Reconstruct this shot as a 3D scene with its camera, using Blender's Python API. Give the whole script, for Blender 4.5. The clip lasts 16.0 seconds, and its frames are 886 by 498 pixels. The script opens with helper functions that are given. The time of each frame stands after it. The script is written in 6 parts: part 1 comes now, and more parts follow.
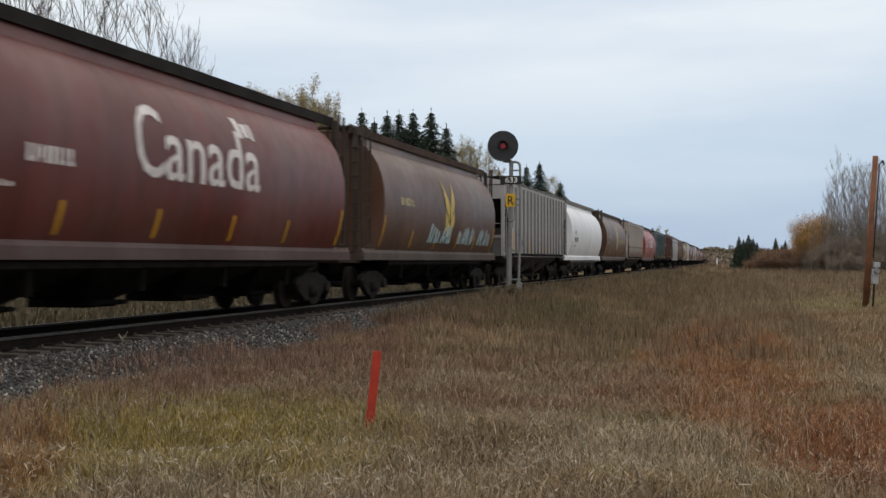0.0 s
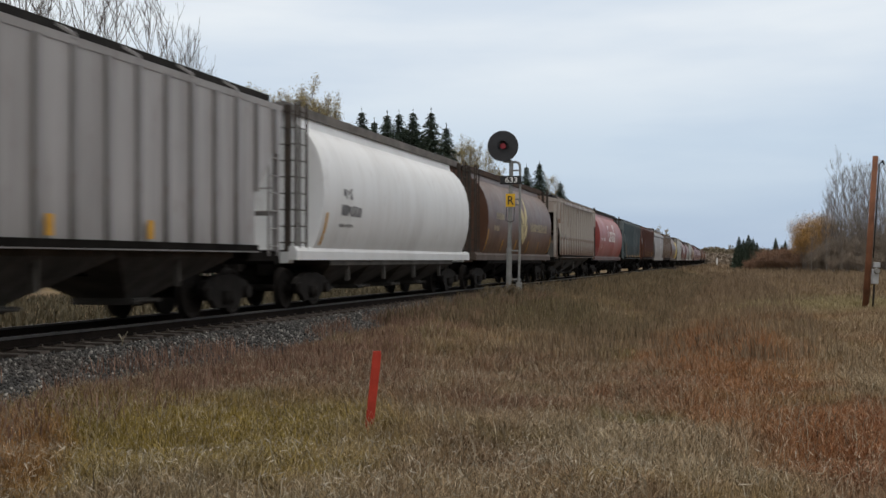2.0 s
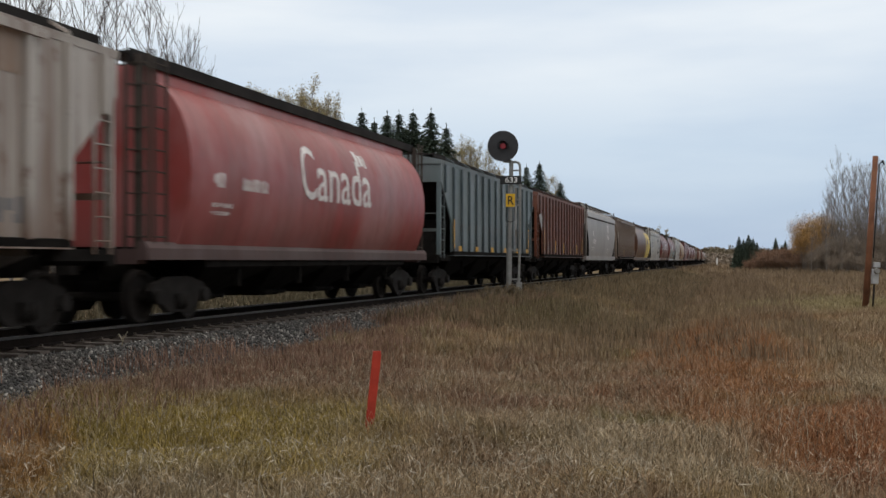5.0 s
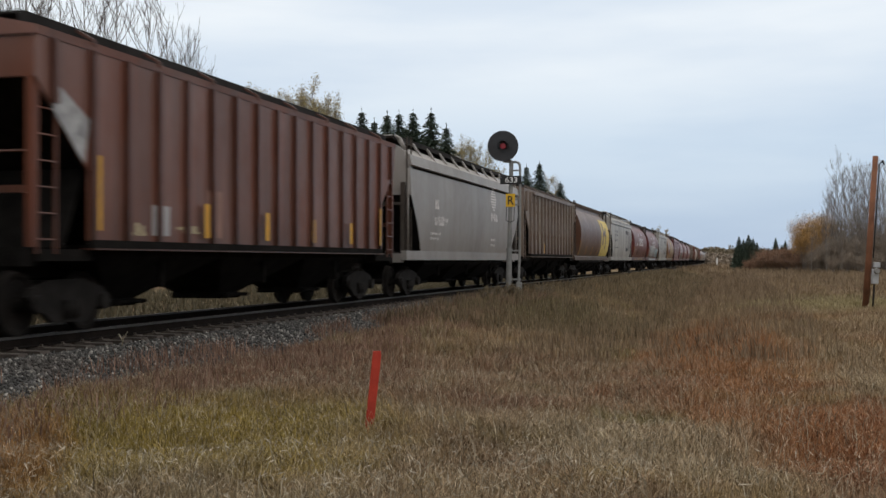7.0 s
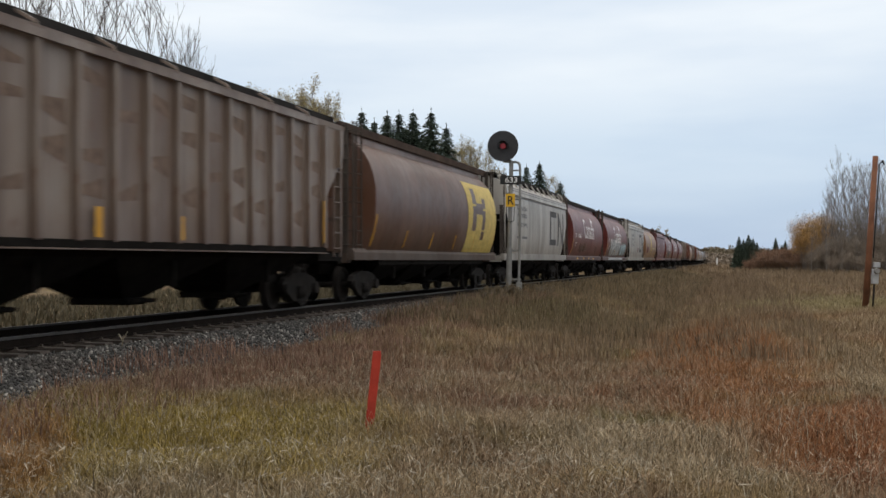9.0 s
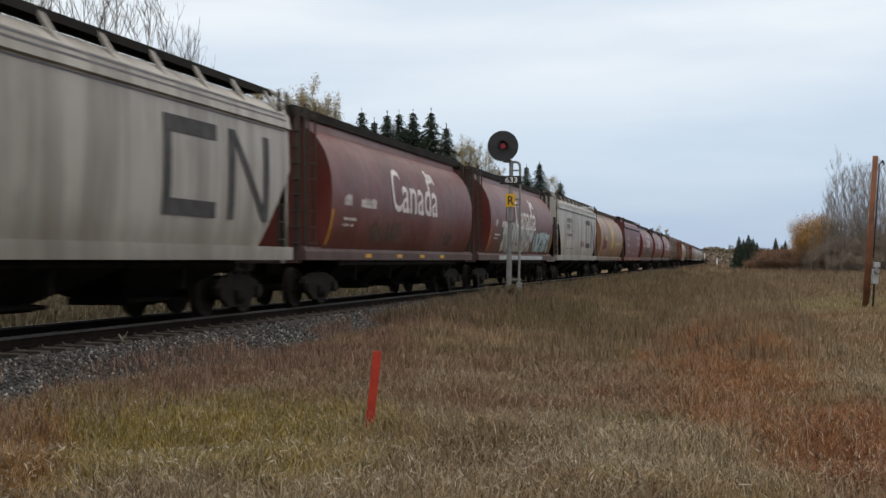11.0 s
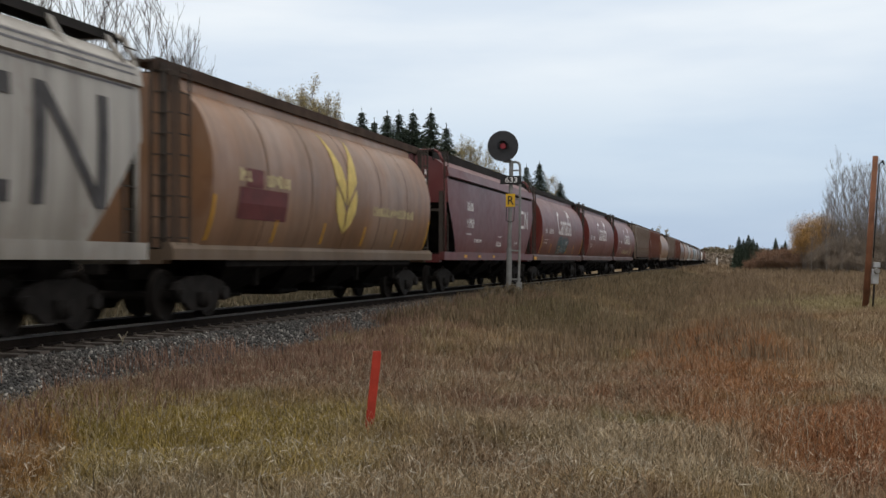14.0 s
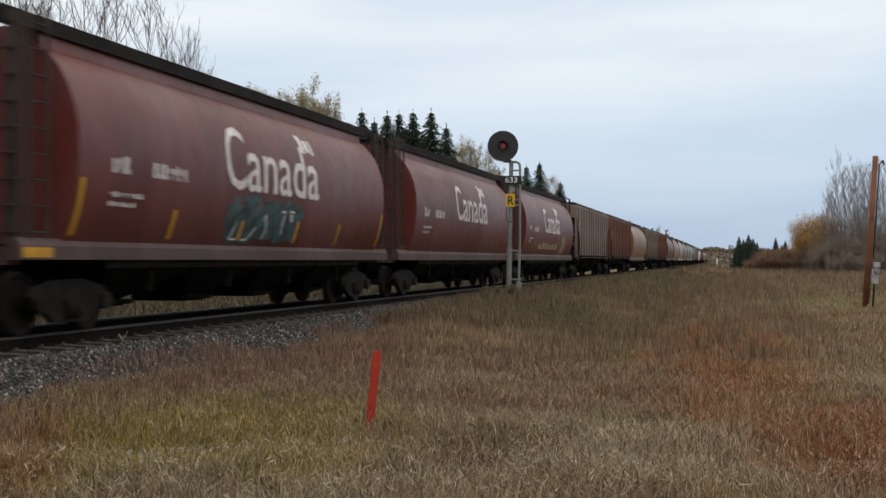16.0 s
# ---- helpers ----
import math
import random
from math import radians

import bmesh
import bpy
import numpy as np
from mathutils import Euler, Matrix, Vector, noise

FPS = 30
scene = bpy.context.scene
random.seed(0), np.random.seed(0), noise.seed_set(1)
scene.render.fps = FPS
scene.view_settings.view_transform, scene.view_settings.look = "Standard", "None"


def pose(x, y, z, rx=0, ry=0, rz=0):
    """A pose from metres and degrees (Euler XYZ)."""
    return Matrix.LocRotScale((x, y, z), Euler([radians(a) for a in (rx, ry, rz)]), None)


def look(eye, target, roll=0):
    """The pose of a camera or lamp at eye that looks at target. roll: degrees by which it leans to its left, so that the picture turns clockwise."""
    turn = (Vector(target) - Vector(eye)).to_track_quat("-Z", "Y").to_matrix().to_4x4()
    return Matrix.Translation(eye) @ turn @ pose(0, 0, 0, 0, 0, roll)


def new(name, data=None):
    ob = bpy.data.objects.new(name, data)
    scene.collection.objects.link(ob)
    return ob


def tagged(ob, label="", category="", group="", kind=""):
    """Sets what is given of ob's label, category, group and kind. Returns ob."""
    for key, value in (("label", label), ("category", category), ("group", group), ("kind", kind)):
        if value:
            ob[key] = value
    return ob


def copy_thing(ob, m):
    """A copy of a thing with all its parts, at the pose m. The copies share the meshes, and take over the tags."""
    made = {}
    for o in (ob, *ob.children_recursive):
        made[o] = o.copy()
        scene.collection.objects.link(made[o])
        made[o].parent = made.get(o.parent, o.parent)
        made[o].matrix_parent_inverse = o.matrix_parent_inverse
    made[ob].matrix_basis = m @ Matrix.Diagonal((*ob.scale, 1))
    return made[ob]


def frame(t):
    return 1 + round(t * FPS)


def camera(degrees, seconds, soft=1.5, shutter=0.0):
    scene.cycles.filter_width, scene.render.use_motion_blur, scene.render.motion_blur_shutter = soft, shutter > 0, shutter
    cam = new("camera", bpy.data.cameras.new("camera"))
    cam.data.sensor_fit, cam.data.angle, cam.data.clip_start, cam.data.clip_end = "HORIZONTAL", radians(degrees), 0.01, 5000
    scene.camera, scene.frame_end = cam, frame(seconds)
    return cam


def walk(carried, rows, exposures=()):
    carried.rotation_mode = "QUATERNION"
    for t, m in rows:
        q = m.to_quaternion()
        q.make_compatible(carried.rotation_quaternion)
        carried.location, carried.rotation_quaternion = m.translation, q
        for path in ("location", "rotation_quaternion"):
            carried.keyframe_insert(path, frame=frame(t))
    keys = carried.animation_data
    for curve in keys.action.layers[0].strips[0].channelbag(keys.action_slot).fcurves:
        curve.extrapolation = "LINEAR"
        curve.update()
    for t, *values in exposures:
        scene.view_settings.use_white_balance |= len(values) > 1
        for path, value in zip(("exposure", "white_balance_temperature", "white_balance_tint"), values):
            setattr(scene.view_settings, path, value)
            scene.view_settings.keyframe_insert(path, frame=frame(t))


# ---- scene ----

# The world's z = 0 is the field; the rails' top lies RAIL above it. x = 0, y = 0 is the camera's foot.
RAIL, TRACK_X, SPEED = 0.63, -10.75, 19.906
RIDE = 0.12  # how far the car bodies ride above their drawn height
CURVE, CURVE_FROM, CURVE_LEN = 4.77e-5, 10.0, 354.0

cam = camera(41.68, 16.0, soft=1.5, shutter=0.3)
EYE = pose(0, 0, RAIL + 1.08, 90 + 0.56, 0, 14.44)
walk(cam, [(0, EYE), (16, EYE)], [(0, -0.03), (3.5, -0.10), (4.2, -0.05), (6.5, 0.0), (8.5, 0.08), (9.2, 0.06), (11.5, 0.02), (16, 0.02)])

# ---------------------------------------------------------------- sky and light
world = bpy.data.worlds.new("sky")
scene.world = world
world.use_nodes = True
wn, wl = world.node_tree.nodes, world.node_tree.links
wn.clear()
w_out = wn.new("ShaderNodeOutputWorld")
w_bg = wn.new("ShaderNodeBackground")
w_geo = wn.new("ShaderNodeTexCoord")
w_sep = wn.new("ShaderNodeSeparateXYZ")
w_ramp = wn.new("ShaderNodeValToRGB")
w_map = wn.new("ShaderNodeMapping")
w_noise = wn.new("ShaderNodeTexNoise")
w_cr = wn.new("ShaderNodeValToRGB")
w_mix = wn.new("ShaderNodeMix")
w_sky = wn.new("ShaderNodeTexSky")
w_mix2 = wn.new("ShaderNodeMix")
w_mix.data_type = w_mix2.data_type = "RGBA"
w_sky.sky_type, w_sky.sun_disc = "NISHITA", False
w_sky.sun_elevation, w_sky.sun_rotation = radians(66), radians(202)
w_skys = wn.new("ShaderNodeVectorMath")
w_skys.operation = "SCALE"
w_skys.inputs["Scale"].default_value = 0.10
wl.new(w_sky.outputs[0], w_skys.inputs[0])
wl.new(w_geo.outputs["Generated"], w_sep.inputs[0])
wl.new(w_sep.outputs["Z"], w_ramp.inputs[0])
er = w_ramp.color_ramp
er.elements[0].position, er.elements[0].color = 0.0, (0.475, 0.60, 0.78, 1)
er.elements[1].position, er.elements[1].color = 1.0, (1.55, 1.49, 1.41, 1)
e = er.elements.new(0.10)
e.color = (0.585, 0.71, 0.86, 1)
e = er.elements.new(0.2)
e.color = (0.91, 0.975, 1.025, 1)
e = er.elements.new(0.42)
e.color = (1.06, 1.04, 1.01, 1)
w_map.inputs["Scale"].default_value = (1.1, 1.1, 6.0)
wl.new(w_geo.outputs["Generated"], w_map.inputs[0])
wl.new(w_map.outputs[0], w_noise.inputs["Vector"])
w_noise.inputs["Scale"].default_value = 1.6
w_noise.inputs["Detail"].default_value = 6
w_noise.inputs["Roughness"].default_value = 0.5
cr = w_cr.color_ramp
cr.elements[0].position, cr.elements[0].color = 0.38, (0.83, 0.865, 0.92, 1)
cr.elements[1].position, cr.elements[1].color = 0.64, (1.13, 1.085, 1.04, 1)
wl.new(w_noise.outputs[0], w_cr.inputs[0])
w_mix.blend_type = "MULTIPLY"
w_mix.inputs["Factor"].default_value = 1.0
wl.new(w_ramp.outputs[0], w_mix.inputs[6])
wl.new(w_cr.outputs[0], w_mix.inputs[7])
w_mix2.inputs["Factor"].default_value = 0.12
wl.new(w_mix.outputs[2], w_mix2.inputs[6])
wl.new(w_skys.outputs[0], w_mix2.inputs[7])
wl.new(w_mix2.outputs[2], w_bg.inputs["Color"])
w_bg.inputs["Strength"].default_value = 1.0
wl.new(w_bg.outputs[0], w_out.inputs["Surface"])

sun = new("sun", bpy.data.lights.new("sun", "SUN"))
sun.data.energy, sun.data.angle, sun.data.color = 0.5, radians(40), (1.0, 0.95, 0.88)
sun.matrix_world = look((-4, -10, 24), (0, 0, 0))


# ---------------------------------------------------------------- materials
def node_mat(name):
    m = bpy.data.materials.new(name)
    m.use_nodes = True
    nt = m.node_tree
    return m, nt, nt.nodes["Principled BSDF"]


def nz(nt, scale, detail=4.0, stretch=(1, 1, 1), rough=0.55):
    tc = nt.nodes.new("ShaderNodeTexCoord")
    mp = nt.nodes.new("ShaderNodeMapping")
    mp.inputs["Scale"].default_value = stretch
    n = nt.nodes.new("ShaderNodeTexNoise")
    n.inputs["Scale"].default_value, n.inputs["Detail"].default_value, n.inputs["Roughness"].default_value = scale, detail, rough
    nt.links.new(tc.outputs["Object"], mp.inputs[0])
    nt.links.new(mp.outputs[0], n.inputs["Vector"])
    return n.outputs[0]


def ramp(nt, fac, stops):
    r = nt.nodes.new("ShaderNodeValToRGB")
    while len(r.color_ramp.elements) < len(stops):
        r.color_ramp.elements.new(0.5)
    for el, (p, c) in zip(r.color_ramp.elements, stops):
        el.position = p
        el.color = (*c, 1) if len(c) == 3 else c
    nt.links.new(fac, r.inputs[0])
    return r.outputs[0]


def mixc(nt, fac, a, b, how="MIX"):
    m = nt.nodes.new("ShaderNodeMix")
    m.data_type, m.blend_type = "RGBA", how
    for sock, v in ((m.inputs["Factor"], fac), (m.inputs[6], a), (m.inputs[7], b)):
        if isinstance(v, (int, float)):
            sock.default_value = v
        elif isinstance(v, tuple):
            sock.default_value = (*v, 1)
        else:
            nt.links.new(v, sock)
    return m.outputs[2]


def bump(nt, bsdf, h, strength=0.3, dist=0.02):
    b = nt.nodes.new("ShaderNodeBump")
    b.inputs["Strength"].default_value, b.inputs["Distance"].default_value = strength, dist
    nt.links.new(h, b.inputs["Height"])
    nt.links.new(b.outputs[0], bsdf.inputs["Normal"])


def g3(v):
    return (v, v, v)


def plain(name, color, rough=0.7, metal=0.0, vary=0.25, scale=3.0, bumpy=0.15, spec=0.35):
    """A surface of one colour with blotches and fine grain."""
    m, nt, b = node_mat(name)
    lo = tuple(c * (1 - vary) for c in color)
    hi = tuple(min(1, c * (1 + vary)) for c in color)
    c = ramp(nt, nz(nt, scale), [(0.3, lo), (0.7, hi)])
    c = mixc(nt, 1.0, c, ramp(nt, nz(nt, scale * 14), [(0.3, g3(0.85)), (0.7, g3(1.1))]), "MULTIPLY")
    nt.links.new(c, b.inputs["Base Color"])
    b.inputs["Roughness"].default_value, b.inputs["Metallic"].default_value = rough, metal
    b.inputs["Specular IOR Level"].default_value = spec
    bump(nt, b, nz(nt, scale * 14), bumpy)
    return m


def car_paint(name, color, dirt=(0.10, 0.075, 0.06), amount=0.5, rust=0.3, fade=0.15, rough=0.42):
    """Old car paint: faded blotches, dirt streaked downwards, rust spots, road film towards the sill."""
    m, nt, b = node_mat(name)
    faded = tuple(c + (0.55 - c) * fade for c in color)
    deep = tuple(c * 0.86 for c in color)
    c = ramp(nt, nz(nt, 0.30, 4, (1, 1, 0.8)), [(0.36, deep), (0.50, color), (0.66, faded)])
    streak = ramp(nt, nz(nt, 1.0, 5, (0.4, 1.3, 0.14)), [(0.46, g3(0)), (0.63, g3(amount))])
    c = mixc(nt, streak, c, dirt)
    fine = ramp(nt, nz(nt, 1.0, 4, (0.8, 6.5, 0.30)), [(0.50, g3(0)), (0.66, g3(amount * 0.6))])
    c = mixc(nt, fine, c, tuple(x * 0.8 for x in dirt))
    spots = ramp(nt, nz(nt, 2.6, 8, (0.6, 1, 0.5), 0.7), [(0.57, g3(0)), (0.66, g3(rust))])
    c = mixc(nt, spots, c, (0.13, 0.05, 0.025))
    tc = nt.nodes.new("ShaderNodeTexCoord")
    sp = nt.nodes.new("ShaderNodeSeparateXYZ")
    nt.links.new(tc.outputs["Object"], sp.inputs[0])
    wob = nt.nodes.new("ShaderNodeMath")
    wob.operation = "MULTIPLY_ADD"
    nt.links.new(nz(nt, 0.9, 5, (1, 1, 0.3)), wob.inputs[0])
    wob.inputs[1].default_value = -1.6
    nt.links.new(sp.outputs["Z"], wob.inputs[2])
    film = ramp(nt, wob.outputs[0], [(0.1, g3(amount)), (1.0, g3(0))])
    c = mixc(nt, film, c, dirt)
    nt.links.new(c, b.inputs["Base Color"])
    rr = ramp(nt, nz(nt, 3.0, 5), [(0.3, g3(rough - 0.04)), (0.7, g3(min(1, rough + 0.06)))])
    nt.links.new(rr, b.inputs["Roughness"])
    b.inputs["Specular IOR Level"].default_value = 0.35
    bump(nt, b, nz(nt, 0.9, 2, (0.4, 1, 0.4)), 0.10, 0.03)
    return m


# Near-black: grimy underframe steel, also painted shade in end openings and recesses
M_UNDER = plain("grime_and_shade_black", (0.012, 0.0108, 0.0098), 0.95, vary=0.4, spec=0.05)
M_TRUCK = plain("truck_steel", (0.020, 0.0178, 0.0162), 0.85, vary=0.45, spec=0.12)
M_WHEEL = plain("wheel_steel", (0.022, 0.019, 0.017), 0.8, spec=0.12)
M_BLACK = plain("black_grating", (0.022, 0.020, 0.019), 0.9, vary=0.45, scale=1.2, spec=0.15)
M_WHITE = plain("white_lettering", (0.74, 0.70, 0.68), 0.6, vary=0.18, scale=5)
M_CREAM = plain("cream_lettering", (0.42, 0.35, 0.22), 0.6, vary=0.2, scale=5)
M_WHEAT = plain("wheat_yellow", (0.62, 0.47, 0.13), 0.6, vary=0.18, scale=4)
M_PALEW = plain("pale_wheat", (0.55, 0.46, 0.25), 0.6, vary=0.2, scale=4)
M_YELLOW = plain("yellow_stripe", (0.62, 0.32, 0.02), 0.5, vary=0.15)
M_GREYL = plain("grey_lettering", (0.16, 0.16, 0.17), 0.7, vary=0.3)
M_CHARCOAL = plain("charcoal_paint", (0.062, 0.060, 0.062), 0.7, vary=0.35)
M_DUSTW = plain("faint_pale_spray", (0.25, 0.18, 0.165), 0.75, vary=0.4, scale=3)
M_DKPATCH = plain("maroon_patch", (0.12, 0.025, 0.025), 0.6)
M_RUSTP = plain("rust_blotch", (0.172, 0.122, 0.094), 0.85, vary=0.35, scale=5)
M_SILVER = plain("bright_silver_spray", (0.40, 0.41, 0.41), 0.5, vary=0.3, scale=2)
M_GHOST = plain("worn_white_paint", (0.36, 0.36, 0.36), 0.7, vary=0.35, scale=6)
M_TANFADE = plain("faded_tan_primer", (0.155, 0.140, 0.115), 0.7, vary=0.3, scale=2)
M_PINKFADE = plain("faded_pink_primer", (0.27, 0.155, 0.12), 0.7, vary=0.2, scale=3)
M_SPRAYD = plain("dark_spray", (0.04, 0.045, 0.05), 0.5, vary=0.3, scale=2)
M_SPRAYB = plain("pale_blue_spray", (0.42, 0.55, 0.58), 0.5, vary=0.25, scale=3)
M_SPRAYT = plain("teal_spray", (0.05, 0.10, 0.11), 0.55, vary=0.4, scale=2)
M_SPRAYG = plain("green_spray", (0.06, 0.095, 0.065), 0.6, vary=0.4, scale=2)
M_RAILTOP = plain("rail_head", (0.07, 0.065, 0.06), 0.5, 0.4)
M_RAIL = plain("rail_rust", (0.016, 0.012, 0.010), 0.95, spec=0.08)
M_TIE = plain("weathered_tie", (0.105, 0.086, 0.072), 0.9, vary=0.4, scale=2)
M_GALV = plain("galvanised_steel", (0.24, 0.24, 0.23), 0.6, 0.3, vary=0.25)
M_DISC = plain("black_target", (0.028, 0.028, 0.03), 0.55)
M_CONC = plain("concrete", (0.34, 0.33, 0.30), 0.9)

GRIMEGREY = plain("grimy_grey_chute", (0.085, 0.079, 0.072), 0.9, vary=0.4, scale=1.2, spec=0.15)
M_WALK = plain("rusty_walkway", (0.064, 0.043, 0.033), 0.9, vary=0.45, scale=1.5, spec=0.15)
M_WALKG = plain("dirty_grey_walkway", (0.15, 0.14, 0.13), 0.9, vary=0.4, scale=1.5)
RED = car_paint("canada_red", (0.130, 0.0215, 0.0150), (0.062, 0.026, 0.021), 0.40, 0.15, 0.07)
DUSTSILL = car_paint("dusty_red_sill", (0.098, 0.054, 0.050), (0.066, 0.047, 0.042), 0.4, 0.2, 0.1, 0.7)
TANSILL = car_paint("dusty_tan_sill", (0.160, 0.108, 0.066), (0.095, 0.068, 0.046), 0.4, 0.3, 0.1, 0.7)
BROWNSILL = car_paint("dusty_brown_sill", (0.085, 0.056, 0.041), (0.058, 0.043, 0.034), 0.4, 0.3, 0.1, 0.7)
REDPINK = car_paint("faded_red", (0.30, 0.050, 0.045), (0.14, 0.06, 0.05), 0.35, 0.2, 0.2)
BROWN = car_paint("wheat_brown", (0.106, 0.046, 0.024), (0.056, 0.032, 0.021), 0.42, 0.2, 0.08)
TAN = car_paint("dusty_tan", (0.255, 0.132, 0.066), (0.11, 0.064, 0.034), 0.45, 0.25, 0.15)
GREY = car_paint("light_grey", (0.40, 0.385, 0.38), (0.17, 0.155, 0.14), 0.35, 0.2, 0.1)
WHITE = car_paint("white_car", (0.78, 0.795, 0.80), (0.46, 0.43, 0.39), 0.14, 0.12, 0.0)
RUSTGREY = car_paint("rusting_grey", (0.46, 0.425, 0.385), (0.15, 0.075, 0.042), 0.75, 0.8, 0.1)
GREEN = car_paint("blue_green", (0.130, 0.170, 0.178), (0.07, 0.07, 0.065), 0.45, 0.2, 0.15)
RUST = car_paint("oxide_red", (0.166, 0.055, 0.030), (0.070, 0.038, 0.028), 0.5, 0.6, 0.08)
RUSTRUN = car_paint("rust_run", (0.205, 0.105, 0.058), (0.40, 0.35, 0.30), 0.75, 0.7, 0.2, 0.8)
GREYACF = car_paint("smooth_grey", (0.275, 0.254, 0.234), (0.16, 0.14, 0.12), 0.28, 0.15, 0.08)
BROWNRIB = car_paint("weathered_brown", (0.205, 0.155, 0.118), (0.10, 0.06, 0.045), 0.6, 0.5, 0.2)
PALECN = car_paint("pale_grey", (0.42, 0.40, 0.36), (0.16, 0.14, 0.115), 0.62, 0.25, 0.1)
# Rib paints darker than their sheets: dirt, plus the ribs' shaded flanks painted in
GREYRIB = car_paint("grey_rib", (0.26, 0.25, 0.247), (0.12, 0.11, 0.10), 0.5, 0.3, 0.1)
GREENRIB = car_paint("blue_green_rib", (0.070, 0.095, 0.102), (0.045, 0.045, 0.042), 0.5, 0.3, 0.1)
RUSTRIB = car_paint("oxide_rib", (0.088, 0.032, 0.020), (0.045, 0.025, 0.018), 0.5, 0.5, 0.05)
MAROON = car_paint("maroon", (0.118, 0.0190, 0.0190), (0.085, 0.036, 0.033), 0.22, 0.2, 0.06)


# ---------------------------------------------------------------- mesh helpers
def box(bm, x0, x1, y0, y1, z0, z1):
    vs = [bm.verts.new((x, y, z)) for x in (x0, x1) for y in (y0, y1) for z in (z0, z1)]
    for f in ((0, 1, 3, 2), (4, 6, 7, 5), (0, 4, 5, 1), (2, 3, 7, 6), (0, 2, 6, 4), (1, 5, 7, 3)):
        bm.faces.new([vs[i] for i in f])


def tube(bm, p, q, r0, r1=None, n=8, cap=True):
    p, q = Vector(p), Vector(q)
    r1 = r0 if r1 is None else r1
    d = (q - p).normalized()
    u = d.orthogonal().normalized()
    w = d.cross(u)
    a, b = [], []
    for i in range(n):
        t = 2 * math.pi * i / n
        o = u * math.cos(t) + w * math.sin(t)
        a.append(bm.verts.new(p + o * r0))
        b.append(bm.verts.new(q + o * r1))
    for i in range(n):
        f = bm.faces.new((a[i], a[(i + 1) % n], b[(i + 1) % n], b[i]))
        f.smooth = n > 6
    if cap:
        bm.faces.new(a[::-1])
        bm.faces.new(b)


def prism(bm, poly, lo, hi, axis="x"):
    """Extrude a polygon: in y, z along x (axis x) or in x, z along y (axis y)."""
    def at(u, v, k):
        return (k, u, v) if axis == "x" else (u, k, v)
    a = [bm.verts.new(at(u, v, lo)) for u, v in poly]
    b = [bm.verts.new(at(u, v, hi)) for u, v in poly]
    n = len(poly)
    for i in range(n):
        bm.faces.new((a[i], a[(i + 1) % n], b[(i + 1) % n], b[i]))
    bm.faces.new(a[::-1])
    bm.faces.new(b)


def to_mesh(name, bm, mat, smooth=None, bevel=0.0):
    if bevel:
        bmesh.ops.bevel(bm, geom=bm.edges[:], offset=bevel, segments=1, affect="EDGES", clamp_overlap=True)
    bmesh.ops.recalc_face_normals(bm, faces=bm.faces[:])
    me = bpy.data.meshes.new(name)
    bm.to_mesh(me)
    bm.free()
    me.materials.append(mat)
    if smooth:
        for poly in me.polygons:
            poly.use_smooth = True
        me.set_sharp_from_angle(angle=radians(smooth))
    return me


def part(name, me, parent, label="", at=None):
    ob = new(name, me)
    ob.parent = parent
    if at:
        ob.location = at
    if label:
        ob["label"] = label
    return ob


MESHES = {}


def cached(name, mat, build, key="", smooth=None, bevel=0.0):
    k = (name, mat.name, key)
    if k not in MESHES:
        bm = bmesh.new()
        build(bm)
        MESHES[k] = to_mesh(name, bm, mat, smooth, bevel)
    return MESHES[k]


# ---------------------------------------------------------------- the train
TANK = [(1.20, 1.33), (1.40, 1.43), (1.70, 1.53), (2.05, 1.60), (2.45, 1.63), (2.85, 1.62), (3.2, 1.55), (3.5, 1.44), (3.75, 1.29), (3.95, 1.11), (4.12, 0.86), (4.22, 0.55), (4.25, 0.0)]
FLOW = [(1.22, 1.46), (1.6, 1.52), (2.2, 1.565), (2.9, 1.575), (3.55, 1.545), (3.68, 1.53), (3.70, 1.60), (4.0, 1.54), (4.02, 1.46), (4.26, 1.15), (4.42, 0.7), (4.46, 0.0)]
FLAT = [(1.2, 1.545), (4.2, 1.545)]


def side_x(profile, z):
    return float(np.interp(z, [p[0] for p in profile], [p[1] for p in profile]))


def loft(bm, profile, y0, y1, cuts=()):
    ring = [(x, z) for z, x in profile] + [(-x, z) for z, x in reversed(profile) if x > 0]
    n = len(ring)
    rows = []
    for y in (y0, *cuts, y1):
        rows.append([bm.verts.new((x, y, z)) for x, z in ring])
    for a, b in zip(rows, rows[1:]):
        for i in range(n):
            bm.faces.new((a[i], a[(i + 1) % n], b[(i + 1) % n], b[i]))
    bm.faces.new(rows[0])
    bm.faces.new(rows[-1][::-1])


def side_patch(bm, profile, quad, out=0.012, steps=6):
    """A thin painted patch on the +x side: quad of (y, z) corners, lower left first, anticlockwise as seen from +x."""
    (ya, za), (yb, zb), (yc, zc), (yd, zd) = quad
    grid = []
    for i in range(steps + 1):
        t = i / steps
        p0 = (ya + (yd - ya) * t, za + (zd - za) * t)
        p1 = (yb + (yc - yb) * t, zb + (zc - zb) * t)
        grid.append([bm.verts.new((side_x(profile, z) + out, y, z)) for y, z in (p0, p1)])
    for a, b in zip(grid, grid[1:]):
        bm.faces.new((a[0], a[1], b[1], b[0]))


def rect(y0, z0, y1, z1, slant=0.0):
    return ((y0, z0), (y1, z0), (y1 + slant, z1), (y0 + slant, z1))


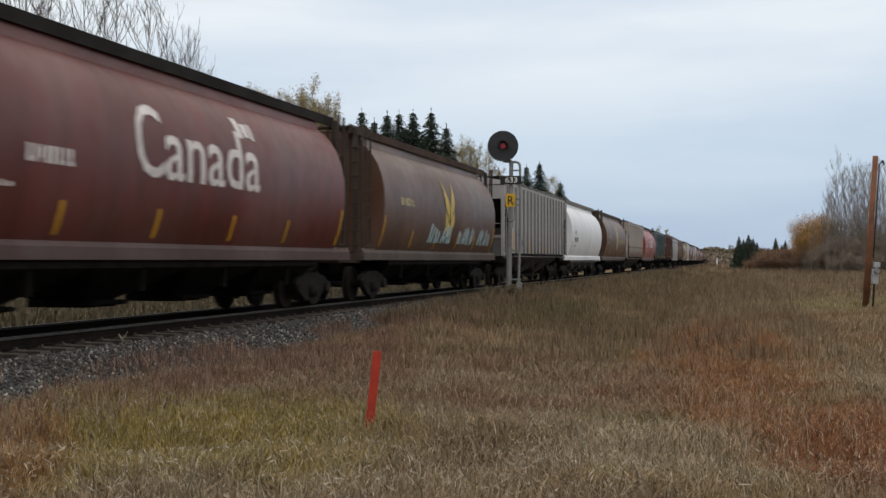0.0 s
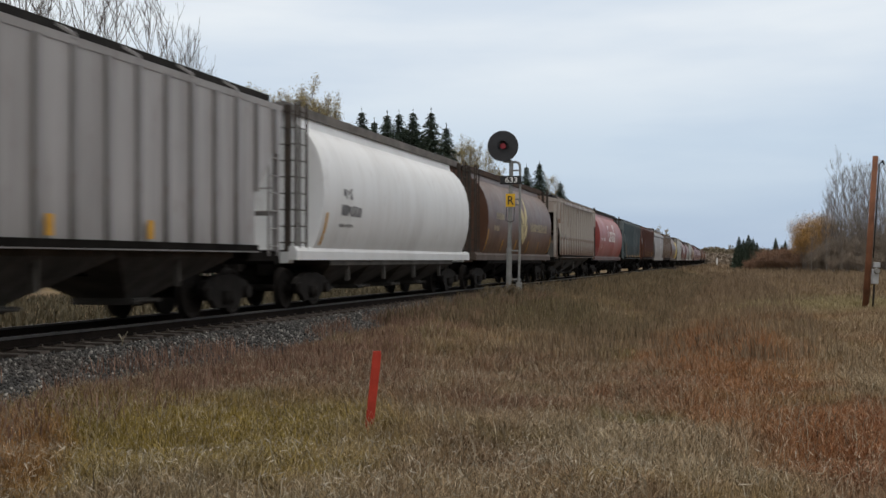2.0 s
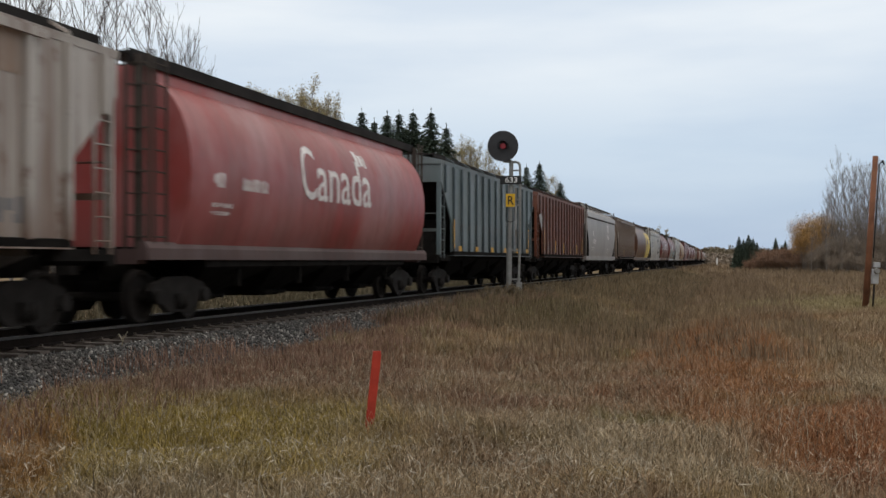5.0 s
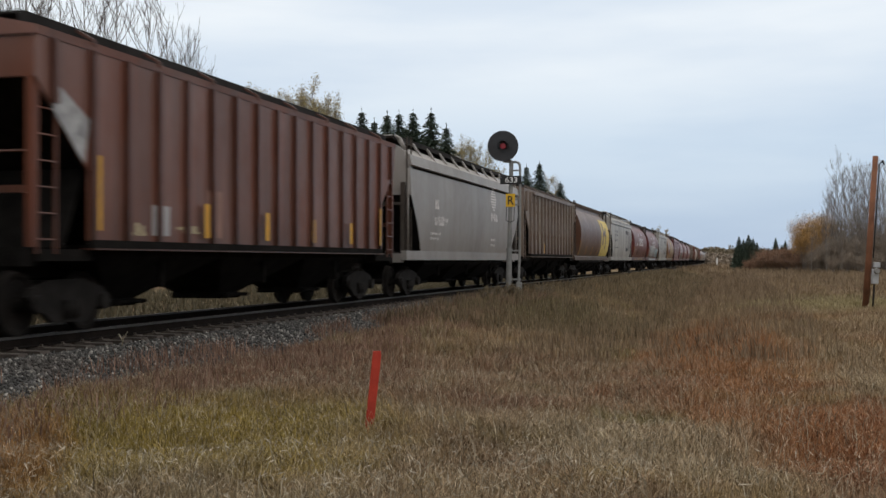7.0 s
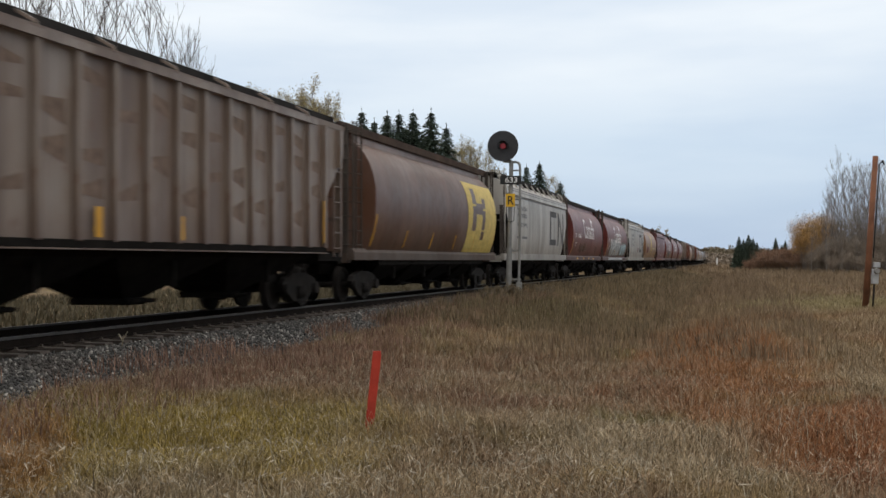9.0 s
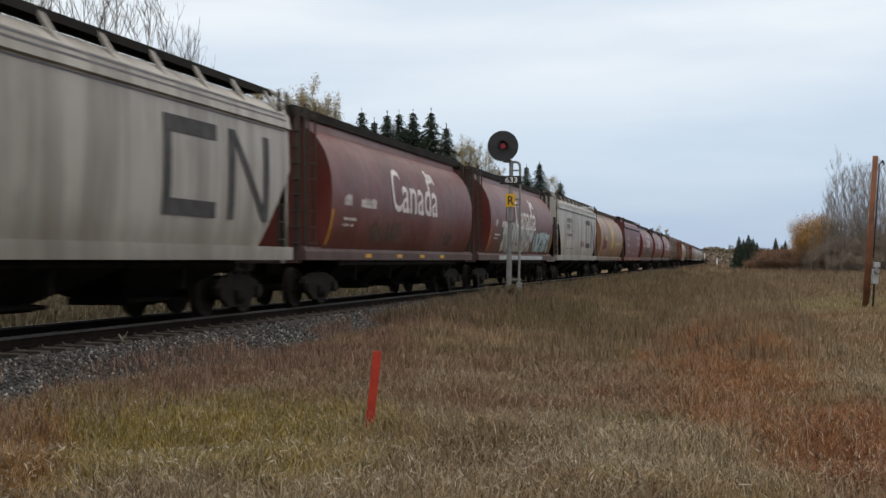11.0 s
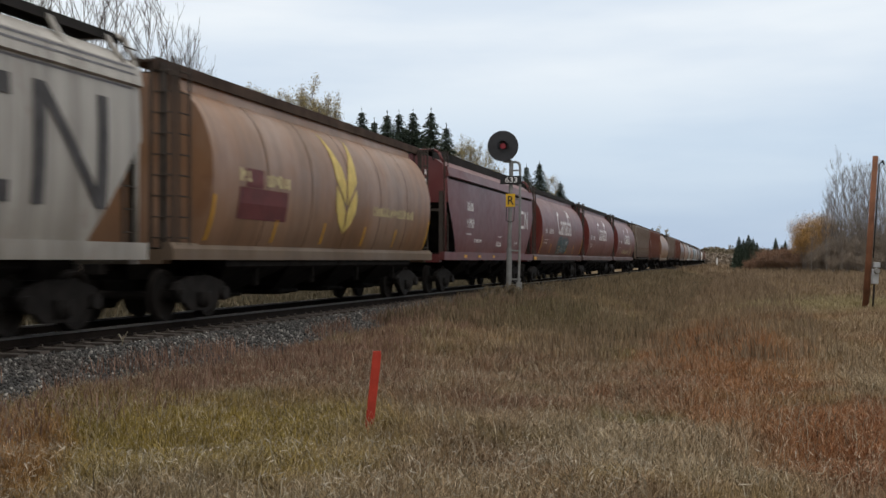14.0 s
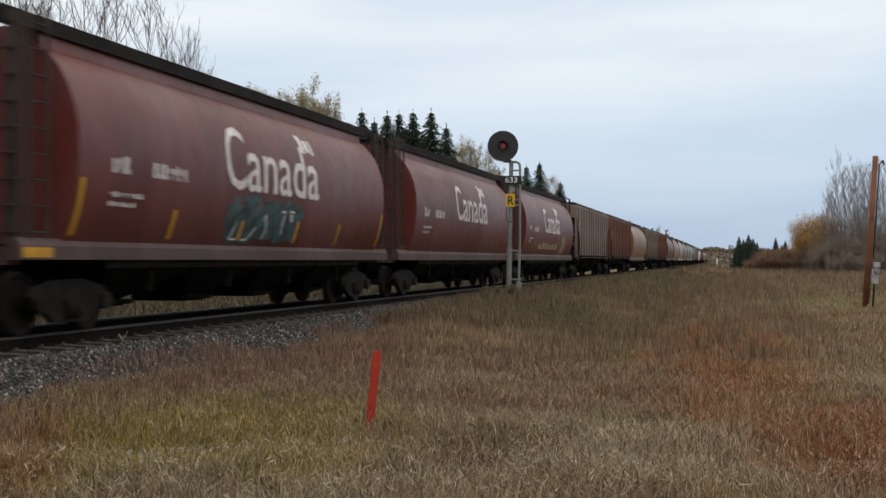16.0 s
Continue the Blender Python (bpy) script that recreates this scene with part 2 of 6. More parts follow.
def side_text(text, mat, profile, y, z, size, parent, name="lettering", squeeze=1.0, thick=0.0, label=""):
    cu = bpy.data.curves.new(name, "FONT")
    cu.body, cu.size, cu.resolution_u, cu.offset = text, size, 3, thick
    ob = bpy.data.objects.new(name, cu)
    scene.collection.objects.link(ob)
    me0 = bpy.data.meshes.new_from_object(ob.evaluated_get(bpy.context.evaluated_depsgraph_get()))
    bpy.data.objects.remove(ob)
    bm = bmesh.new()
    bm.from_mesh(me0)
    bpy.data.meshes.remove(me0)
    k = -0.3 * size
    while k < size:
        bmesh.ops.bisect_plane(bm, geom=bm.verts[:] + bm.edges[:] + bm.faces[:], plane_co=(0, k, 0), plane_no=(0, 1, 0))
        k += 0.09
    for v in bm.verts:
        u, w = v.co.x, v.co.y
        v.co = (side_x(profile, z + w) + 0.014, y + u * squeeze, z + w)
    me = to_mesh(name, bm, mat)
    return part(name, me, parent, label)


def wheat(profile, mat, y, z, h, parent):
    """Four grain-leaf shapes in two pairs."""
    bm = bmesh.new()
    w = h * 0.52

    def leaf(pts):
        one = bmesh.new()
        one.faces.new([one.verts.new((0, u * w, v * h)) for u, v in pts])
        for k in range(1, 24):
            bmesh.ops.bisect_plane(one, geom=one.verts[:] + one.edges[:] + one.faces[:], plane_co=(0, 0, k * h / 22), plane_no=(0, 0, 1))
        bmesh.ops.triangulate(one, faces=one.faces[:])
        done = {q: bm.verts.new((side_x(profile, z + q.co.z) + 0.014, y + q.co.y, z + q.co.z)) for q in one.verts}
        for f in one.faces:
            bm.faces.new([done[q] for q in f.verts])
        one.free()

    for s in (-1, 1):
        leaf([(0.02 * s, -0.03), (0.05 * s, 0.20), (0.24 * s, 0.32), (0.62 * s, 0.47), (0.66 * s, 0.34), (0.60 * s, 0.21), (0.40 * s, 0.09), (0.18 * s, 0.02)])
        leaf([(0.05 * s, 0.27), (0.05 * s, 0.52), (0.20 * s, 0.68), (0.46 * s, 0.82), (0.84 * s, 1.06), (0.72 * s, 0.84), (0.68 * s, 0.70), (0.64 * s, 0.54), (0.32 * s, 0.40)])
    part("grain_emblem", to_mesh("grain_emblem", bm, mat), parent, "pale yellow four-leaf grain emblem")


def patch(name, mat, profile, quads, parent, label="", out=0.012, steps=6):
    bm = bmesh.new()
    for q in quads:
        side_patch(bm, profile, q, out, steps)
    return part(name, to_mesh(name, bm, mat), parent, label)


# --- running gear, shared by all cars
def truck_frame(bm):
    for s in (-1, 1):
        x0, x1 = (0.95, 1.08) if s > 0 else (-1.08, -0.95)
        prism(bm, [(-1.05, 0.56), (-0.95, 0.40), (-0.72, 0.36), (-0.42, 0.17), (0.42, 0.17), (0.72, 0.36), (0.95, 0.40), (1.05, 0.56), (0.9, 0.68), (0.35, 0.80), (-0.35, 0.80), (-0.9, 0.68)], x0, x1)
        for y in (-0.87, 0.87):
            tube(bm, (s * 1.0, y, 0.457), (s * 1.17, y, 0.457), 0.13, n=10)
        for y in (-0.14, 0, 0.14):
            tube(bm, (s * 1.03, y, 0.26), (s * 1.12, y, 0.26), 0.05, n=6)
            tube(bm, (s * 1.11, y, 0.25), (s * 1.11, y, 0.50), 0.055, n=8)
    box(bm, -1.05, 1.05, -0.2, 0.2, 0.50, 0.78)
    tube(bm, (0, 0, 0.7), (0, 0, 0.95), 0.3, n=12)


def wheelset_mesh(bm):
    tube(bm, (-0.95, 0, 0), (0.95, 0, 0), 0.08, n=8)
    for s in (-1, 1):
        prev = None
        for x, r in ((0.66, 0.10), (0.675, 0.36), (0.665, 0.40), (0.66, 0.485), (0.69, 0.485), (0.70, 0.457), (0.80, 0.452), (0.80, 0.40), (0.76, 0.36), (0.76, 0.14), (0.82, 0.11)):
            ring = [bm.verts.new((s * x, r * math.cos(i * math.pi / 10), r * math.sin(i * math.pi / 10))) for i in range(20)]
            if prev:
                for i in range(20):
                    bm.faces.new((prev[i], prev[(i + 1) % 20], ring[(i + 1) % 20], ring[i]))
            prev = ring


def coupler_mesh(bm):
    box(bm, -0.09, 0.09, -0.75, 0.1, 0.78, 0.98)
    box(bm, -0.16, 0.16, 0.05, 0.28, 0.72, 1.0)
    tube(bm, (0.35, -0.2, 0.75), (0.2, 0.25, 0.45), 0.025, n=6)


WHEELSETS, CARS = [], []


def running_gear(car, half, keyed):
    for k in (-1, 1):
        tr = part("truck", cached("truck", M_TRUCK, truck_frame, bevel=0.0), car, "black cast-steel freight truck", (0, k * (half - 1.75), -RIDE))
        for y in (-0.87, 0.87):
            ws = part("wheelset", cached("wheelset", M_WHEEL, wheelset_mesh, smooth=30), tr, at=(0, y, 0.457))
            if keyed:
                WHEELSETS.append((ws, y))
        cp = part("coupler", cached("coupler", M_TRUCK, coupler_mesh), car, at=(0, k * half, 0))
        if k < 0:
            cp.rotation_euler = (0, 0, math.pi)


def chute(w_top, w_bot, depth):
    """A hopper bay: a short upright skirt, then four sheets sloping in to a narrow gate with its frame and pull rod."""
    def build(bm):
        rings = []
        for z, y, x in ((0, w_top, 1.34), (-depth * 0.20, w_top, 1.34), (-depth, w_bot, 0.46)):
            rings.append([bm.verts.new(p) for p in ((-x, -y, z), (x, -y, z), (x, y, z), (-x, y, z))])
        for a, b in zip(rings, rings[1:]):
            for k in range(4):
                bm.faces.new((a[k], a[(k + 1) % 4], b[(k + 1) % 4], b[k]))
        bm.faces.new(rings[0])
        bm.faces.new(rings[-1])
        box(bm, -0.55, 0.55, -w_bot - 0.07, w_bot + 0.07, -depth - 0.09, -depth + 0.03)
        for y in (-w_bot - 0.05, w_bot + 0.05):
            box(bm, 0.55, 0.70, y - 0.05, y + 0.05, -depth - 0.06, -depth + 0.02)
        tube(bm, (0.66, -w_bot - 0.2, -depth - 0.02), (0.66, w_bot + 0.2, -depth - 0.02), 0.03, n=6)
        box(bm, 1.20, 1.30, -0.04, 0.04, -depth * 0.75, -depth * 0.02)
    return build


def ladder_mesh(height, width=0.42):
    def build(bm):
        for y in (0, width):
            box(bm, -0.02, 0.02, y - 0.018, y + 0.018, 0, height)
        z = 0.2
        while z < height:
            tube(bm, (0, 0, z), (0, width, z), 0.014, n=5)
            z += 0.36
    return build


def end_ladder_mesh(height, width=0.42):
    def build(bm):
        for x in (0, -width):
            box(bm, x - 0.025, x + 0.025, -0.02, 0.02, 0, height)
        z = 0.2
        while z < height:
            tube(bm, (0, 0, z), (-width, 0, z), 0.014, n=5)
            z += 0.36
    return build


def empty_car(name, label, group):
    car = new(name)
    car.empty_display_size = 0.5
    return tagged(car, label, "freight car", group)


# End ladders and posts: colour darkened for dirt and for the shade between cars
M_ENDSTEEL = plain("dark_ladder_steel", (0.060, 0.049, 0.041), 0.85, spec=0.2)


def tank_car(label, half, paint, keyed=True, sill=None, top=M_BLACK, tall=0.0, chute_mat=None, seams=False):
    """Cylindrical-sided covered grain hopper."""
    car = empty_car("grain_hopper_car", label, "freight cars of the train")
    he = half - 1.05
    key = "%.2f" % half
    sill = sill or (DUSTSILL if paint in (RED, REDPINK) else BROWNSILL if paint is BROWN else TANSILL if paint is TAN else paint)
    part("tank", cached("tank", paint, lambda bm: loft(bm, TANK, -he, he, [-he + 0.12, he - 0.12]), key, 40), car)

    def sill_bm(bm):
        prism(bm, [(1.40, 0.97), (1.40, 1.16), (1.33, 1.27), (1.20, 1.27), (1.20, 0.97)], -half, half, "y")

    def end_bm(bm):
        box(bm, -1.196, 1.196, -0.3, 0, 0.90, 1.15)
        box(bm, -0.3, 0.3, -1.4, -0.304, 0.75, 1.10)
    for k in (0, 180):
        ob = part("side_sill", cached("side_sill", sill, sill_bm, key), car)
        ob.rotation_euler = (0, 0, radians(k))
        ob = part("end_sill", cached("end_sill", sill, end_bm, key), car, at=(0, half if k == 0 else -half, 0))
        ob.rotation_euler = (0, 0, radians(k))

    def walk_bm(bm):
        for s in (-1, 1):
            x0, x1 = sorted((s * 0.42, s * 1.0))
            box(bm, x0, x1, -half + 0.1, half - 0.1, 4.38, 4.43)
            x0, x1 = sorted((s * 0.96, s * 1.004))
            box(bm, x0, x1, -half + 0.1, half - 0.1, 4.25, 4.465)
        for s in (-1, 1):
            y0, y1 = sorted((s * (half - 0.5), s * (half - 0.1)))
            box(bm, -0.955, 0.955, y0, y1, 4.385, 4.425)
    part("running_board", cached("running_board", top, walk_bm, key), car, "dark steel roof walkway")
    part("roof_saddle", cached("roof_saddle", paint, lambda bm: prism(bm, [(-0.99, 3.98), (0.99, 3.98), (0.93, 4.3), (0.93, 4.36), (-0.93, 4.36), (-0.93, 4.3)], -he + 0.05, he - 0.05, "y"), key), car)

    def hatch_bm(bm):
        box(bm, -0.40, 0.40, -he + 0.4, he - 0.4, 4.2, 4.42)
        y = -he + 0.5
        while y < he - 0.6:
            box(bm, -0.44, 0.44, y, y + 1.5, 4.42, 4.47)
            y += 1.62
    part("trough_hatch", cached("trough_hatch", top, hatch_bm, key), car)

    def post_bm(bm):
        box(bm, -0.06, 0.06, -0.05, 0.05, 1.1, 4.38)
    for s in (-1, 1):
        for x in (1.08, -1.08):
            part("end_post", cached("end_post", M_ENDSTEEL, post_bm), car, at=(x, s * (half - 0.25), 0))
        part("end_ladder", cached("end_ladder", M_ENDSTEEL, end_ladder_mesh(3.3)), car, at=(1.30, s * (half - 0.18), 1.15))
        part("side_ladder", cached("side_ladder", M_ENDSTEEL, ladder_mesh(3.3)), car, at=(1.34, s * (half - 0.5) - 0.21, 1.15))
    n = 4
    for i in range(n):
        gap = (he * 2 - 4.2) / (n - 0.6)
        y = (i - (n - 1) / 2) * gap
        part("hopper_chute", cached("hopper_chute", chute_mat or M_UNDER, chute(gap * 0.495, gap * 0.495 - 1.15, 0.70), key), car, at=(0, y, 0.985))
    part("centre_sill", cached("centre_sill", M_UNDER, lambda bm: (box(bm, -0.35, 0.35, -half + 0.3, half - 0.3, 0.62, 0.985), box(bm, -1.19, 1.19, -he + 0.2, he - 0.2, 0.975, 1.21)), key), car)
    if seams:
        def seam_bm(bm):
            grid = [(bm.verts.new((x + 0.006, -0.03, z)), bm.verts.new((x + 0.006, 0.03, z))) for z, x in TANK[:-2]]
            for a, b in zip(grid, grid[1:]):
                bm.faces.new((a[0], a[1], b[1], b[0]))
        for i in range(1, 6):
            part("weld_seam", cached("weld_seam", M_DIRTSEAM, seam_bm, key), car, at=(0, -he + 2 * he * i / 6, 0))
    running_gear(car, half, keyed)
    return car


M_DIRTSEAM = plain("seam_dirt", (0.11, 0.075, 0.05), 0.85)


def rib_car(label, half, paint, ribs=17, keyed=True, stripes=None, cut=(3.45, 2.25, 1.35), trim=None, top=M_BLACK, heavy=False, chute_mat=None):
    """Flat-sided covered hopper with vertical outside ribs and open sloped ends."""
    car = empty_car("ribbed_hopper_car", label, "freight cars of the train")
    key = "%.2f_%d_%s" % (half, ribs, cut)
    he = half - 0.15
    ztop, zb = 4.12, 1.24
    za, zc, run = cut
    poly = [(-he, ztop), (-he, za), (-he + run, zc), (-he + run, zb), (he - run, zb), (he - run, zc), (he, za), (he, ztop)]
    trim = trim or paint

    def sheet(bm):
        prism(bm, poly, 1.50, 1.545)
    for k in (0, 180):
        ob = part("side_sheet", cached("side_sheet", paint, sheet, key), car)
        ob.rotation_euler = (0, 0, radians(k))

    # the deep shade behind the open ends is put into the core's near-black
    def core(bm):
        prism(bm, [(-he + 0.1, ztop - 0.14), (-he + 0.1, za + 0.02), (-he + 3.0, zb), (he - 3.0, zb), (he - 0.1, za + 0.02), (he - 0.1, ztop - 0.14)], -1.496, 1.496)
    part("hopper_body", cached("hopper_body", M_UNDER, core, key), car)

    def end_panel(bm):
        box(bm, -1.496, 1.496, -0.035, 0.035, za, ztop - 0.12)
    for s in (-1, 1):
        part("end_panel", cached("end_panel", paint, end_panel, key), car, at=(0, s * (he - 0.05), 0))

    def roof(bm):
        prism(bm, [(-1.56, ztop - 0.10), (1.56, ztop - 0.10), (1.575, ztop + 0.02), (0.7, ztop + 0.20), (-0.7, ztop + 0.20), (-1.575, ztop + 0.02)], -he - 0.02, he + 0.02, "y")
    part("roof", cached("roof", paint, roof, key), car)

    def board(bm):
        for s in (-1, 1):
            x0, x1 = sorted((s * 0.62, s * 1.30))
            box(bm, x0, x1, -he + 0.05, he - 0.05, ztop + 0.20, ztop + 0.24)
            x0, x1 = sorted((s * 1.25, s * 1.304))
            box(bm, x0, x1, -he + 0.046, he - 0.046, ztop + 0.06, ztop + 0.244)
        box(bm, -0.4, 0.4, -he + 0.5, he - 0.5, ztop + 0.18, ztop + 0.30)
    part("running_board", cached("running_board", top, board, key), car, "dark steel roof walkway")
    w = 0.055 if heavy else 0.05
    for i in range(ribs):
        y = -he + 0.42 + i * (2 * he - 0.84) / (ribs - 1)
        edge = he - abs(y)
        if edge >= run:
            z0 = zb
        else:
            z0 = za + (zc - za) * edge / run + 0.05

        def rib(bm, z0=z0):
            prism(bm, [(-w, z0), (w, z0), (w, ztop - 0.1), (-w, ztop - 0.1)], 1.545, 1.645 if heavy else 1.625)
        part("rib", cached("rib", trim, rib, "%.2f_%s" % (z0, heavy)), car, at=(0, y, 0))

    if heavy:
        part("top_chord", cached("top_chord", trim, lambda bm: box(bm, 1.60, 1.67, -he + 2.0, he - 2.0, ztop - 0.17, ztop - 0.05), key), car)

    def chord(bm):
        for s in (-1, 1):
            x0, x1 = sorted((s * 1.50, s * 1.63))
            box(bm, x0, x1, -he + run, he - run, zb - 0.10, zb + 0.02)
    part("bottom_chord", cached("bottom_chord", M_UNDER, chord, key), car)

    def flange(bm):
        for s in (-1, 1):
            x0, x1 = sorted((s * 1.40, s * 1.66))
            box(bm, x0, x1, -he + run, he - run, zb - 0.125, zb - 0.104)
    part("flange", cached("flange", trim, flange, key), car)

    def roof_bracket(bm):
        tube(bm, (1.585, 0, ztop - 0.02), (1.57, 0, ztop + 0.06), 0.03, n=4)
        tube(bm, (1.57, 0, ztop + 0.06), (1.27, 0, ztop + 0.22), 0.03, n=4)
    for i in range(1, ribs - 1, 2):
        part("walkway_bracket", cached("walkway_bracket", trim, roof_bracket, "rib"), car, at=(0, -he + 0.42 + i * (2 * he - 0.84) / (ribs - 1), 0))

    # end slopes coloured dark to carry the shade inside the open ends
    def shield(bm):
        prism(bm, [(he - 0.95, 1.14), (he - 0.90, 1.14), (he - 1.45, 2.30), (he - 1.50, 2.30)], -1.38, 1.38)
    for k in (0, 180):
        ob = part("end_slope", cached("end_slope", chute_mat or M_UNDER, shield, key), car)
        ob.rotation_euler = (0, 0, radians(k))

    def slope(bm):
        box(bm, -1.45, 1.45, half - 0.28, half, 0.88, 1.14)
        box(bm, -0.35, 0.35, he - 3.4, half - 0.284, 0.72, 1.05)
        for sx in (-1, 1):
            x0, x1 = sorted((sx * 1.30, sx * 1.49))
            box(bm, x0, x1, he - run - 0.2, half - 0.284, 0.95, 1.12)
    for k in (0, 180):
        ob = part("end_frame", cached("end_frame", M_UNDER, slope, key), car)
        ob.rotation_euler = (0, 0, radians(k))

    def post(bm):
        box(bm, -0.06, 0.06, -0.05, 0.05, 1.145, za + 0.06)

    def cross(bm):
        box(bm, -1.5, 1.5, -0.045, 0.045, -0.05, 0.05)

    def grab(bm):
        tube(bm, (-1.45, 0, 0), (1.45, 0, 0), 0.016, n=5)
    for s in (-1, 1):
        for x in (-1.45, 1.45):
            part("end_post", cached("end_post", paint, post, key), car, at=(x, s * (he - 0.06), 0))
        for z in (1.93,):
            part("end_beam", cached("end_beam", paint, cross), car, at=(0, s * (he - 0.06), z))
        for z in (2.45,):
            part("grab_iron", cached("grab_iron", paint, grab), car, at=(0, s * (he - 0.06), z))
        part("side_ladder", cached("side_ladder", paint, ladder_mesh(2.5, 0.45)), car, at=(1.5, s * (he - 0.33) - 0.22, 1.05))
    n = 3
    for i in range(n):
        gap = (2 * he - 3.6) / 3.05
        y = (i - 1) * gap
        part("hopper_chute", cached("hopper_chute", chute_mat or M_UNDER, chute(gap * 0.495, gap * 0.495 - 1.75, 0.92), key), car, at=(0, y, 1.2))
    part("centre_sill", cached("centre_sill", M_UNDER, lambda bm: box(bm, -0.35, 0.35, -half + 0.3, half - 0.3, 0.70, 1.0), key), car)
    for y, z0, z1 in stripes or ():
        patch("safety_stripe", M_YELLOW, FLAT, [rect(y - 0.10, z0, y + 0.10, z1)], car, out=0.078)
    running_gear(car, half, keyed)
    return car


def flow_car(label, half, paint, keyed=True, top=M_BLACK, open_rail=True):
    """Smooth-sided centre-flow covered hopper with a roof band and cut-away end corners."""
    car = empty_car("smooth_hopper_car", label, "freight cars of the train")
    key = "%.2f" % half
    he = half - 0.30

    def body(bm):
        loft(bm, FLOW, -he, he)
        for s in (-1, 1):
            n = Vector((0, s * 1.6, -1.4)).normalized()
            r = bmesh.ops.bisect_plane(bm, geom=bm.verts[:] + bm.edges[:] + bm.faces[:], plane_co=(0, s * he, 2.84), plane_no=n, clear_outer=True)
            cut = bmesh.ops.edgeloop_fill(bm, edges=[g for g in r["geom_cut"] if isinstance(g, bmesh.types.BMEdge)])
            # cut faces take the near-black, as painted shade in the end opening
            for f in cut["faces"]:
                f.material_index = 1
    shell = cached("flow_body", paint, body, key, 25)
    if len(shell.materials) == 1:
        shell.materials.append(M_UNDER)
    part("body", shell, car)

    def sill_bm(bm):
        for s in (-1, 1):
            x0, x1 = sorted((s * 1.36, s * 1.53))
            box(bm, x0, x1, -half, half, 0.97, 1.24)
        for s in (-1, 1):
            y0, y1 = sorted((s * (half - 0.3), s * half))
            box(bm, -1.356, 1.356, y0, y1, 0.90, 1.16)
    part("side_sill", cached("flow_sill", paint, sill_bm, key), car)

    def board(bm):
        for s in (-1, 1):
            x0, x1 = sorted((s * 0.5, s * 1.1))
            box(bm, x0, x1, -half + 0.15, half - 0.15, 4.50, 4.54)
            x0, x1 = sorted((s * 1.08, s * 1.115))
            box(bm, x0, x1, -half + 0.15, half - 0.15, 4.42 if open_rail else 4.20, 4.56)
        for s in (-1, 1):
            y0, y1 = sorted((s * (half - 0.55), s * (half - 0.15)))
            box(bm, -0.498, 0.498, y0, y1, 4.502, 4.538)
        box(bm, -0.46, 0.46, -he + 0.5, he - 0.5, 4.25, 4.49)
    part("running_board", cached("flow_board", top, board, key + str(open_rail)), car, "dark steel grating roof walkway")

    def stanchion(bm):
        prism(bm, [(1.44, 4.02), (1.37, 4.02), (1.05, 4.50), (1.12, 4.50)], -0.05, 0.05, "y")
    for k in range(11 if open_rail else 0):
        part("walkway_bracket", cached("walkway_bracket", paint, stanchion), car, at=(0, -he + 0.25 + k * (2 * he - 0.5) / 10, 0))

    def ends(bm):
        for s in (-1, 1):
            prism(bm, [(s * (he - 0.9), 2.7), (s * (he - 1.1), 2.7), (s * (he - 3.1), 1.0), (s * (he - 2.9), 0.95)], -1.3, 1.3)
            y0, y1 = sorted((s * (he - 3.4), s * (half - 0.304)))
            box(bm, -0.35, 0.35, y0, y1, 0.72, 1.05)
            for x in (-0.6, 0.6):
                box(bm, x - 0.05, x + 0.05, min(s * (half - 0.5), s * (half - 0.4)), max(s * (half - 0.5), s * (half - 0.4)), 1.1, 3.2)
    part("end_frame", cached("flow_ends", M_UNDER, ends, key), car)
    for s in (-1, 1):
        for x in (-1.36, 1.36):
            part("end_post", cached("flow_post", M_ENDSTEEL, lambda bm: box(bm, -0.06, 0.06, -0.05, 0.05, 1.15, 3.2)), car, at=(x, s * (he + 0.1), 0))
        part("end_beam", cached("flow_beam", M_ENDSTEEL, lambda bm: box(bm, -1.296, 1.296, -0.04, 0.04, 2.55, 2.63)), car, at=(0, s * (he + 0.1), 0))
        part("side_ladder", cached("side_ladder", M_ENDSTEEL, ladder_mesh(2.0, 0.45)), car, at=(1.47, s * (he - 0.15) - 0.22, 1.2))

        def corner(bm):
            pts = [(0.35, 0, 4.53), (1.12, 0, 4.53), (1.27, 0, 4.44), (1.42, 0, 4.12), (1.47, 0, 3.6), (1.47, 0, 1.15)]
            for p, q in zip(pts, pts[1:]):
                tube(bm, p, q, 0.045, n=8)
        part("corner_post", cached("corner_post", paint, corner), car, "bent pipe handrail down the end corner", (0, s * (he + 0.03), 0))
    n = 3
    for i in range(n):
        gap = (2 * he - 4.2) / 3.05
        y = (i - 1) * gap
        part("hopper_chute", cached("hopper_chute", M_UNDER, chute(gap * 0.495, gap * 0.495 - 1.35, 0.72), key), car, at=(0, y, 1.0))
    part("centre_sill", cached("centre_sill", M_UNDER, lambda bm: (box(bm, -0.35, 0.35, -half + 0.3, half - 0.3, 0.70, 1.0), box(bm, -1.33, 1.33, -he + 2.2, he - 2.2, 0.985, 1.23)), key), car)
    running_gear(car, half, keyed)
    return car


def tank_stripes(car, half, mat=M_YELLOW):
    he = half - 1.05
    for i, y in enumerate((-he + 0.12, -0.58 * he, -0.2 * he, 0.19 * he, 0.55 * he, he - 0.12)):
        end = i in (0, 5)
        patch("safety_stripe", mat, TANK, [rect(y - 0.055, 1.32, y + 0.055, 2.15 if end else 1.80)], car)


